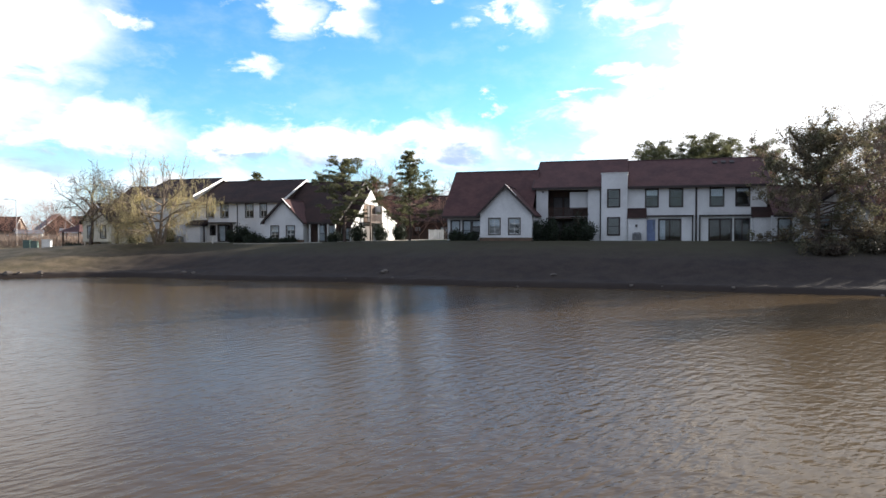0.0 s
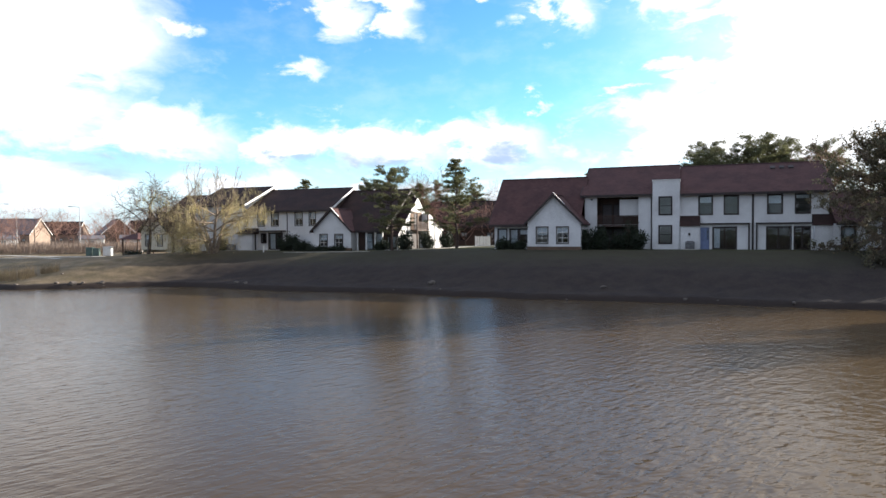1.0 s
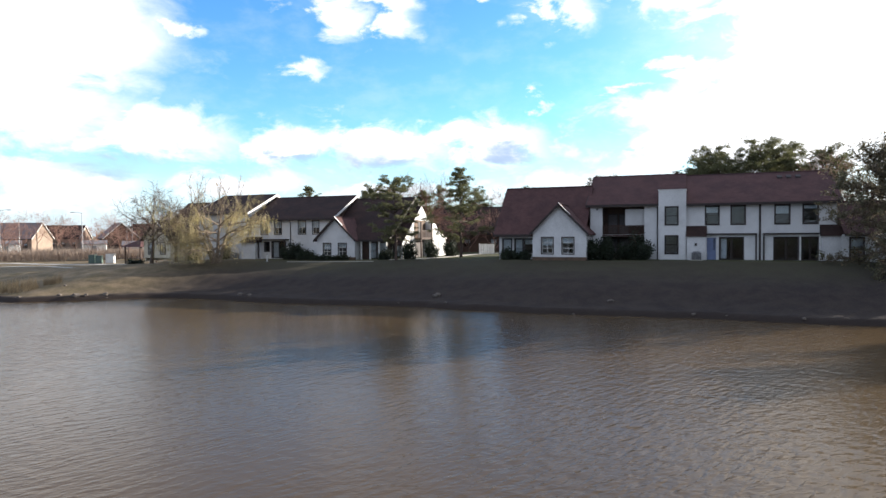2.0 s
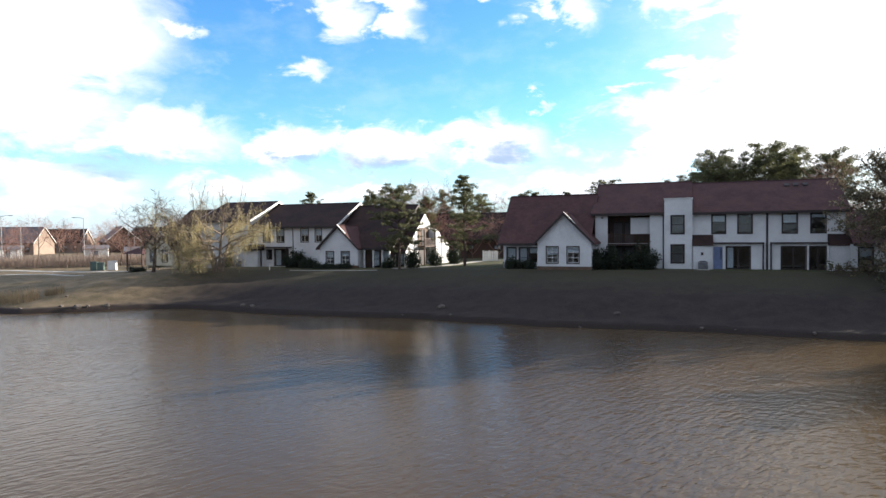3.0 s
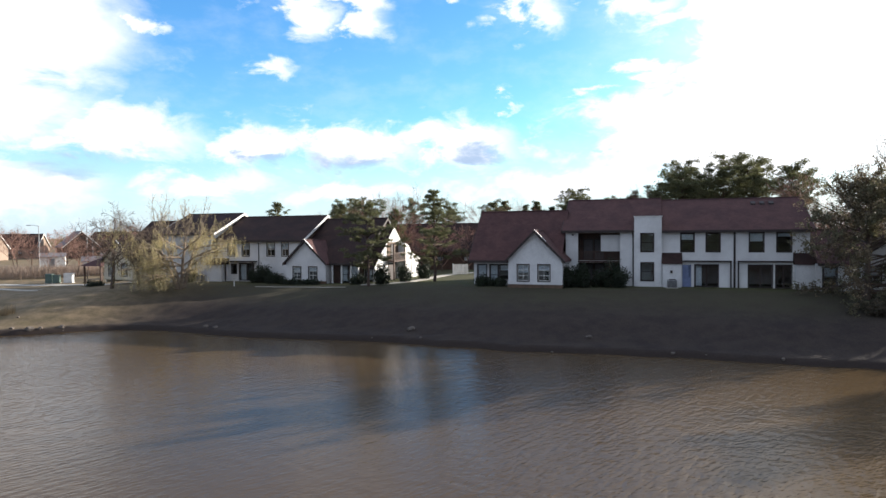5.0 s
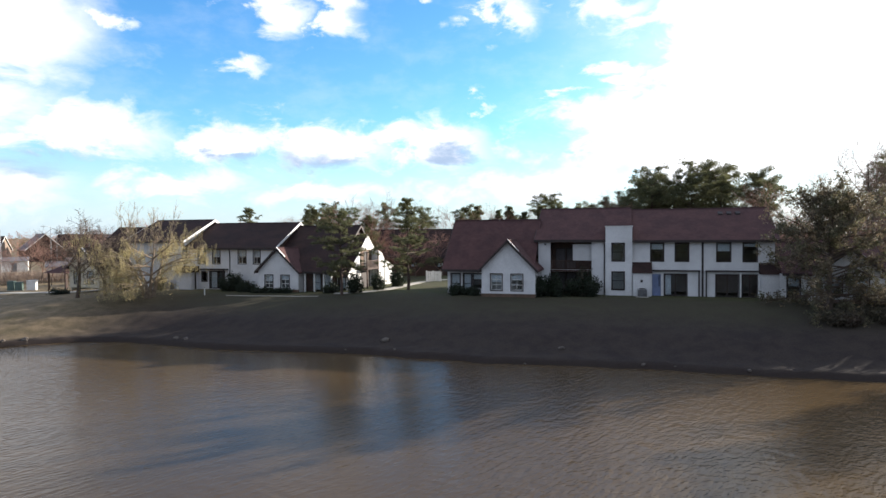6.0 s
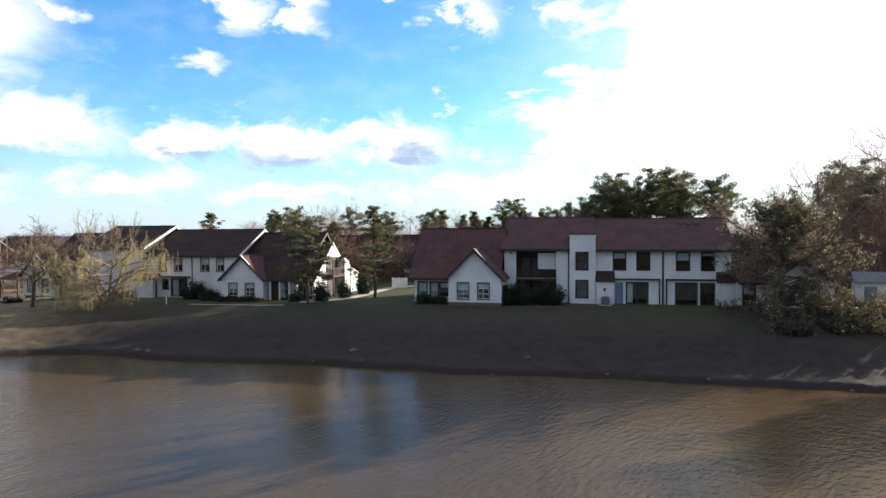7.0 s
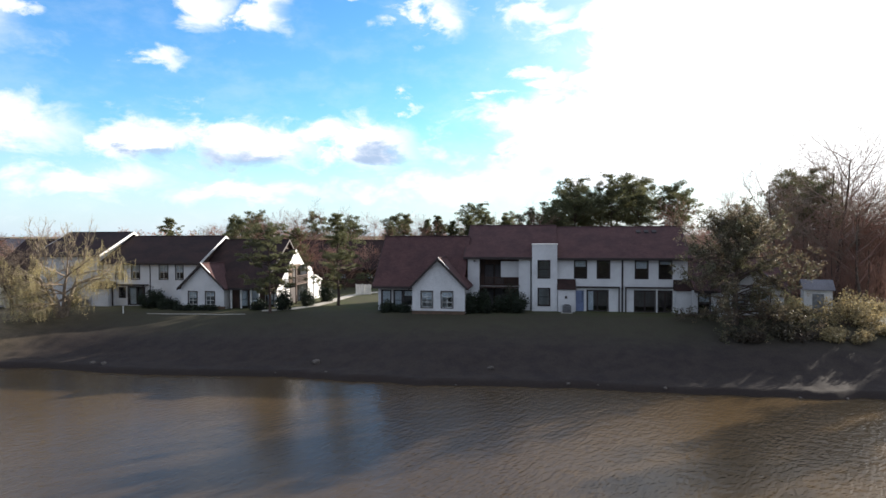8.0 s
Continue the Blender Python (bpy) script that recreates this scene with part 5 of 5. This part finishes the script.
# shrubs
H1 = Matrix.Translation((HX, HY, 0)) @ pose(0, 0, 0, 0, 0, TURN_U)
H2 = Matrix.Translation((-18.7, 72.9, 0)) @ pose(0, 0, 0, 0, 0, TURN_U)
for i, (fr, lx, ly, rx, ry, h, dense) in enumerate((
        (H1, -23.2, -3.4, 0.85, 0.7, 1.15, 2200), (H1, -21.6, -3.3, 0.7, 0.6, 0.85, 1600), (H1, -15.6, -3.2, 1.5, 1.2, 2.45, 5200), (H1, -13.4, -2.4, 1.7, 1.2, 2.2, 5200),
        (H1, -10.9, -1.9, 1.6, 1.2, 2.7, 5200), (H2, -6.4, 0.9, 1.55, 1.2, 2.3, 5200), (H2, -4.0, 0.2, 1.1, 1.0, 1.3, 2600), (H2, -16.6, 1.0, 0.9, 0.9, 1.9, 2400), (H2, 9.9, -0.6, 0.9, 0.9, 2.3, 3000),
        (H2, 11.2, 2.6, 0.8, 0.8, 2.2, 2600), (H2, 11.8, 7.6, 1.0, 1.0, 2.4, 3000), (H2, 7.2, -0.6, 1.0, 0.8, 1.2, 2000), (H2, -21.5, 0.6, 1.0, 0.9, 1.3, 1800), (H2, -30.5, -0.4, 1.6, 0.7, 0.8, 1500))):
    p = fr @ Vector((lx, ly, 0))
    shrub(100 + i, p.x, p.y, gz(p.x, p.y), rx, ry, h, "dark clipped evergreen shrub against the house", group="shrubs along the houses", dense=dense)
for i, lx in enumerate((-1.9, -0.7, 0.5, 1.7)):
    p = H2 @ Vector((lx, -0.9, 0))
    shrub(140 + i, p.x, p.y, gz(p.x, p.y), 0.8, 0.5, 0.6, "low dark hedge plant below the gable windows", group="low hedge", dense=900)
for i, (x, y, rx, h, mat, lab) in enumerate((
        (40.5, 50.5, 2.6, 3.2, YELLOW_SHRUB, "dry yellow-leaved shrub on the bank"), (37.0, 53.0, 1.8, 2.2, YELLOW_SHRUB, "dry yellow-leaved shrub on the bank"), (44.0, 53.5, 2.2, 2.4, YELLOW_SHRUB, "dry yellow-leaved shrub on the bank"),
        (33.5, 48.4, 2.0, 1.1, SCRUB, "rough evergreen scrub on the bank"), (29.8, 49.0, 1.6, 0.9, SCRUB, "rough evergreen scrub on the bank"), (37.4, 47.4, 2.0, 1.0, YELLOW_SHRUB, "low dry scrub on the bank"),
        (42.5, 47.4, 2.0, 1.0, YELLOW_SHRUB, "low dry scrub on the bank"))):
    shrub(160 + i, x, y, gz(x, y), rx, rx, h, lab, mat, "scrub on the bank", 0.10, 3200)

# ---- small things ----


def condenser(fr, lx, ly):
    p = fr @ Vector((lx, ly, 0))
    t = thing("air_conditioner", pose(p.x, p.y, gz(p.x, p.y) - 0.02, 0, 0, TURN_U), "grey outdoor air-conditioning unit on a slab beside the wall", "air conditioner")
    part("slab", Shape().box(-0.55, 0.55, -0.5, 0.5, 0, 0.08), CONCRETE, t)
    part("casing", Shape().box(-0.42, 0.42, -0.4, 0.4, 0.08, 0.78), METAL, t, bevel=0.03)
    part("fan_guard", Shape().tube([(0, 0, 0.78), (0, 0, 0.84)], [0.34, 0.28], 14), TRIM, t)
    for k in range(8):
        part("louvre", Shape().box(-0.38, 0.38, -0.425, -0.402, 0.14 + k * 0.075, 0.17 + k * 0.075), TRIM, t)


condenser(H1, -5.5, -1.6)
condenser(H2, -15.3, 1.2)


def walkway():
    """The pale path that curves between the two terraces."""
    sh = Shape()
    line = [(-11.6, 69.2), (-10.4, 69.3), (-8.6, 69.8), (-6.6, 72.0), (-5.2, 75.0), (-4.0, 79.0), (-2.6, 83.0), (-0.5, 86.0), (2.5, 88.0)]
    pts = []
    for i in range(len(line) - 1):
        for k in range(6):
            f = k / 6
            pts.append((line[i][0] * (1 - f) + line[i + 1][0] * f, line[i][1] * (1 - f) + line[i + 1][1] * f))
    rows = []
    for i, (x, y) in enumerate(pts):
        a, b = pts[max(0, i - 1)], pts[min(len(pts) - 1, i + 1)]
        d = Vector((b[0] - a[0], b[1] - a[1], 0)).normalized()
        n = Vector((-d.y, d.x, 0)) * 0.62
        z = max(gz(x + n.x, y + n.y), gz(x, y), gz(x - n.x, y - n.y)) + 0.02
        rows.append(((x + n.x, y + n.y, z), (x - n.x, y - n.y, z), (x + n.x, y + n.y, z - 0.3), (x - n.x, y - n.y, z - 0.3)))
    for r, q in zip(rows, rows[1:]):
        sh.face(r[0], r[1], q[1], q[0]).face(r[0], q[0], q[2], r[2]).face(r[1], r[3], q[3], q[1])
    tagged(part("path", sh, CONCRETE), "pale concrete path between the houses", "path", kind="structure")


walkway()


def track(points, half, label):
    sh = Shape()
    rows = []
    for i in range(len(points) - 1):
        for k in range(10):
            f = k / 10
            x, y = points[i][0] * (1 - f) + points[i + 1][0] * f, points[i][1] * (1 - f) + points[i + 1][1] * f
            d = Vector((points[i + 1][0] - points[i][0], points[i + 1][1] - points[i][1], 0)).normalized()
            n = Vector((-d.y, d.x, 0)) * half
            z = max(gz(x + n.x, y + n.y), gz(x, y), gz(x - n.x, y - n.y)) + 0.05
            rows.append(((x + n.x, y + n.y, z), (x - n.x, y - n.y, z), (x + n.x, y + n.y, z - 0.4), (x - n.x, y - n.y, z - 0.4)))
    for r, q in zip(rows, rows[1:]):
        sh.face(r[0], r[1], q[1], q[0]).face(r[0], q[0], q[2], r[2]).face(r[1], r[3], q[3], q[1])
    tagged(part("path", sh, CONCRETE), label, "path", kind="structure")


track([(-120, 104), (-80, 92), (-62, 88.5), (-50, 87.5), (-44, 86)], 0.9, "pale path across the field")
track([(-23.5, 70.6), (-20.0, 69.4), (-15.5, 67.6), (-12.6, 67.0)], 0.06, "narrow pale concrete edging along the lawn")
track([(-110, 92), (-72, 82), (-60, 80), (-53, 79.5)], 0.5, "narrow pale path across the field")


def panel_fence(x, y, n, turn, h=1.35):
    t = thing("fence", pose(x, y, gz(x, y) - 0.02, 0, 0, turn), "white boarded fence screen at the end of the path", "fence")
    for k in range(n):
        part("board", Shape().box(k * 0.3, k * 0.3 + 0.26, 0, 0.03, 0.06, h), WHITE_TRIM, t)
    for k in range(0, n + 1, 3):
        part("post", Shape().box(k * 0.3 - 0.05, k * 0.3 + 0.03, 0.034, 0.12, 0, h + 0.08), WHITE_TRIM, t)
    part("rail", Shape().box(0, n * 0.3, 0.034, 0.08, 0.3, 0.38), WHITE_TRIM, t)
    part("rail", Shape().box(0, n * 0.3, 0.034, 0.08, h - 0.25, h - 0.17), WHITE_TRIM, t)


panel_fence(-1.9, 84.5, 7, TURN_U)


def simple_house(x, y, z, turn, length, depth, eave, ridge, wall, top, label, wins=3, rake=TRIM):
    t = thing("house", pose(x, y, z, 0, 0, turn), label, "house", "houses beyond")
    hs = []
    for k in range(wins):
        c = -length / 2 + length * (k + 0.5) / wins
        hs.append((c - 0.5, c + 0.5, 0.9, 2.1))
    part("wall", wall_mesh(-length / 2, length / 2, -0.4, eave, 0, 0.2, hs), wall, t)
    for a in hs:
        window(t, *a, 0, blind=0.5)
    part("wall", Shape().box(-length / 2, length / 2, depth - 0.2, depth, -0.4, eave), wall, t)
    for x0 in (-length / 2 + 0.1, length / 2 - 0.1):
        side_wall(t, x0, 0.2, depth - 0.2, [(0.2, eave), (depth / 2, ridge - 0.3), (depth - 0.2, eave)], wall)
    roof(t, -length / 2, length / 2, (-0.5, eave), (depth / 2, ridge), (depth + 0.5, eave), top, rake=rake)
    return t


simple_house(-6.0, 98.0, 3.0, TURN_U, 17, 11, 3.0, 7.2, DARK_WOOD, ROOF_DARK, "dark house with a dark roof between the terraces", 4)
far_rng = random.Random(3)
for k in range(9):
    a = -46 + k * 3.3
    r = 225 + far_rng.uniform(-12, 25)
    simple_house(r * math.sin(radians(a)), r * math.cos(radians(a)), 1.9, -a * 0.4 + far_rng.uniform(-20, 20) + (0, -78, 0)[k % 3], far_rng.uniform(13, 18), 10, 3.4, far_rng.uniform(7.6, 8.8),
                 (BRICK_WALL, DARK_WOOD, BRICK_WALL)[k % 3], (GREY_ROOF, ROOF_DARK)[k % 2], "far house with a dark roof and white rakes beyond the field", 5, WHITE_TRIM)


def pavilion(x, y):
    t = thing("pavilion", pose(x, y, gz(x, y) - 0.03, 0, 0, TURN_U), "small open shelter with a brown roof on timber posts", "pavilion")
    for px in (-1.5, 1.5):
        for py in (-1.5, 1.5):
            part("post", Shape().box(px - 0.09, px + 0.09, py - 0.09, py + 0.09, 0, 2.5), DARK_WOOD, t)
    r = Shape()
    for a, b in (((-2, -2), (2, -2)), ((2, -2), (2, 2)), ((2, 2), (-2, 2)), ((-2, 2), (-2, -2))):
        r.face((a[0], a[1], 2.5), (b[0], b[1], 2.5), (0, 0, 3.6))
    r.face((-2, 2, 2.5), (2, 2, 2.5), (2, -2, 2.5), (-2, -2, 2.5))
    part("roof", r, ROOF, t, uv_roof=True)


pavilion(-53.5, 92.7)


def cabinet_box(x, y, w, h, mat, label):
    t = thing("utility_box", pose(x, y, gz(x, y) - 0.03, 0, 0, 8), label, "utility box")
    part("body", Shape().box(-w / 2, w / 2, -0.4, 0.4, 0.08, h), mat, t, bevel=0.03)
    part("lid", Shape().box(-w / 2 - 0.04, w / 2 + 0.04, -0.44, 0.44, h + 0.003, h + 0.06), mat, t)
    part("base", Shape().box(-w / 2 - 0.1, w / 2 + 0.1, -0.5, 0.5, 0, 0.078), CONCRETE, t)


cabinet_box(-61.3, 92.8, 0.9, 1.35, GREEN_BOX, "green steel utility cabinet on the field")
cabinet_box(-60.0, 92.4, 0.8, 1.2, GREEN_BOX, "green steel utility cabinet on the field")
cabinet_box(-58.2, 92.5, 1.2, 1.4, WHITE_TRIM, "sunlit white utility cabinet on the field")


def street_lamp(x, y, h, turn):
    t = thing("street_lamp", pose(x, y, gz(x, y) - 0.05, 0, 0, turn), "tall grey street lamp beyond the field", "street lamp", "street lamps")
    part("pole", Shape().tube([(0, 0, 0), (0, 0, h * 0.6), (0, 0, h)], [0.11, 0.09, 0.06], 8), METAL, t)
    part("arm", Shape().tube([(0, 0, h - 0.1), (0.8, 0, h + 0.1), (1.6, 0, h + 0.12)], [0.05, 0.04, 0.04], 6), METAL, t)
    part("lantern", Shape().box(1.3, 2.1, -0.16, 0.16, h + 0.02, h + 0.16), METAL, t, bevel=0.04)


street_lamp(-97, 118, 9.5, 20)
street_lamp(-84, 124, 9.0, 200)
street_lamp(-66, 122, 8.6, 30)


def marker(x, y):
    t = thing("marker_post", pose(x, y, gz(x, y) - 0.05), "thin white marker post in the grass", "post")
    part("post", Shape().box(-0.05, 0.05, -0.05, 0.05, 0, 0.85), WHITE_TRIM, t)
    part("cap", Shape().box(-0.06, 0.06, -0.06, 0.06, 0.852, 0.9), METAL, t)


marker(-26.0, 71.0)


def shed(x, y, turn, w, label, group="sheds beyond the field"):
    t = thing("shed", pose(x, y, gz(x, y) - 0.05, 0, 0, turn), label, "shed", group)
    part("wall", wall_mesh(-w / 2, w / 2, 0, 2.4, 0, 0.12, [(-0.5, 0.5, 0.0, 2.0)]), WHITE_TRIM, t)
    part("door", Shape().box(-0.48, 0.48, 0.04, 0.08, 0.02, 1.98), METAL, t)
    part("wall", Shape().box(-w / 2, -w / 2 + 0.12, 0.124, 3.0, 0, 2.4).box(w / 2 - 0.12, w / 2, 0.124, 3.0, 0, 2.4).box(-w / 2 + 0.12, w / 2 - 0.12, 2.88, 3.0, 0, 2.4), WHITE_TRIM, t)
    part("roof", Shape().prism([(-0.3, 2.42), (1.5, 3.3), (3.3, 2.42), (3.3, 2.36), (1.5, 3.22), (-0.3, 2.36)], "x", -w / 2 - 0.2, w / 2 + 0.2), GREY_ROOF, t, uv_roof=True)


shed(-92.0, 140.0, 30, 5.0, "small sunlit white shed beyond the field")
shed(-112.0, 138.0, 40, 6.0, "small sunlit white shed beyond the field")
shed(-76.0, 136.0, 25, 4.5, "small sunlit white shed beyond the field")
shed(-66.0, 112.0, 28, 3.6, "small sunlit white shed beyond the field")
shed(42.4, 56.6, -32, 2.4, "small white garden store with a grey roof among the trees", "")
for x, y, h, turn in ((-104, 132, 8.0, 70), (-112, 126, 7.5, 120), (-78, 132, 8.5, 10), (-90, 150, 10.0, 240)):
    street_lamp(x, y, h, turn)


def rock(seed, x, y, r, h=0.6):
    rng = random.Random(seed)
    bm = bmesh.new()
    bmesh.ops.create_icosphere(bm, subdivisions=2, radius=1.0)
    o = rng.uniform(0, 50)
    for q in bm.verts:
        k = 1 + 0.45 * noise.noise(q.co * 1.3 + Vector((o, 0, 0)))
        q.co = Vector((q.co.x * r * k, q.co.y * r * 0.8 * k, q.co.z * r * h * k))
    me = bpy.data.meshes.new("stone")
    bm.to_mesh(me)
    bm.free()
    me.materials.append(STONE)
    ob = new("stone", me)
    ob.matrix_basis = pose(x, y, max(0.0, gz(x, y)) + r * h * 0.2, 0, 0, rng.uniform(0, 360))
    tagged(ob, "grey stone at the water's edge", "stone", "stones along the shore")


stone_rng = random.Random(9)
for k in range(10):
    s = stone_rng.uniform(-72, 22)
    d = -22.0
    while bank(*from_row(s, d)) < 0.1 and d < 5:
        d += 0.1
    x, y = from_row(s, d + stone_rng.uniform(-0.15, 0.7))
    rock(200 + k, x, y, stone_rng.uniform(0.07, 0.2))
for k, (x, y, r) in enumerate(((-5.0, 53.3, 0.4), (-22.6, 56.8, 0.3), (-23.5, 57.0, 0.25), (8.6, 48.8, 0.25))):
    rock(300 + k, x, y, r)


for k, (s, r) in enumerate(((-57.6, 0.3), (-58.7, 0.22), (-59.3, 0.42), (-60.9, 0.26), (-63.5, 0.2))):
    d = -30.0
    while bank(*from_row(s, d)) < 0.5 and d < 5:
        d += 0.1
    x, y = from_row(s, d + stone_rng.uniform(0.0, 1.2))
    rock(330 + k, x, y, r, 0.6)


def reeds(seed, x, y, n, r, h):
    rng = random.Random(seed)
    sh = Shape()
    for _ in range(n):
        a, b = rng.uniform(0, 6.28), r * math.sqrt(rng.random())
        px, py = x + b * math.cos(a), y + 0.5 * b * math.sin(a)
        z = max(-0.05, gz(px, py))
        top = Vector((px + rng.uniform(-0.25, 0.25), py + rng.uniform(-0.25, 0.25), z + h * rng.uniform(0.5, 1.1)))
        w = rng.uniform(0.012, 0.03)
        sh.face((px - w, py, z), (px + w, py, z), tuple(top))
    tagged(part("reeds", sh, REED, tidy=False), "dry straw-coloured reeds at the water's edge", "reeds", kind="stuff")


reeds(1, -46.5, 58.2, 500, 2.4, 1.3)
reeds(2, -51.0, 57.5, 400, 2.0, 1.2)
reeds(3, -43.5, 59.5, 220, 1.0, 0.9)
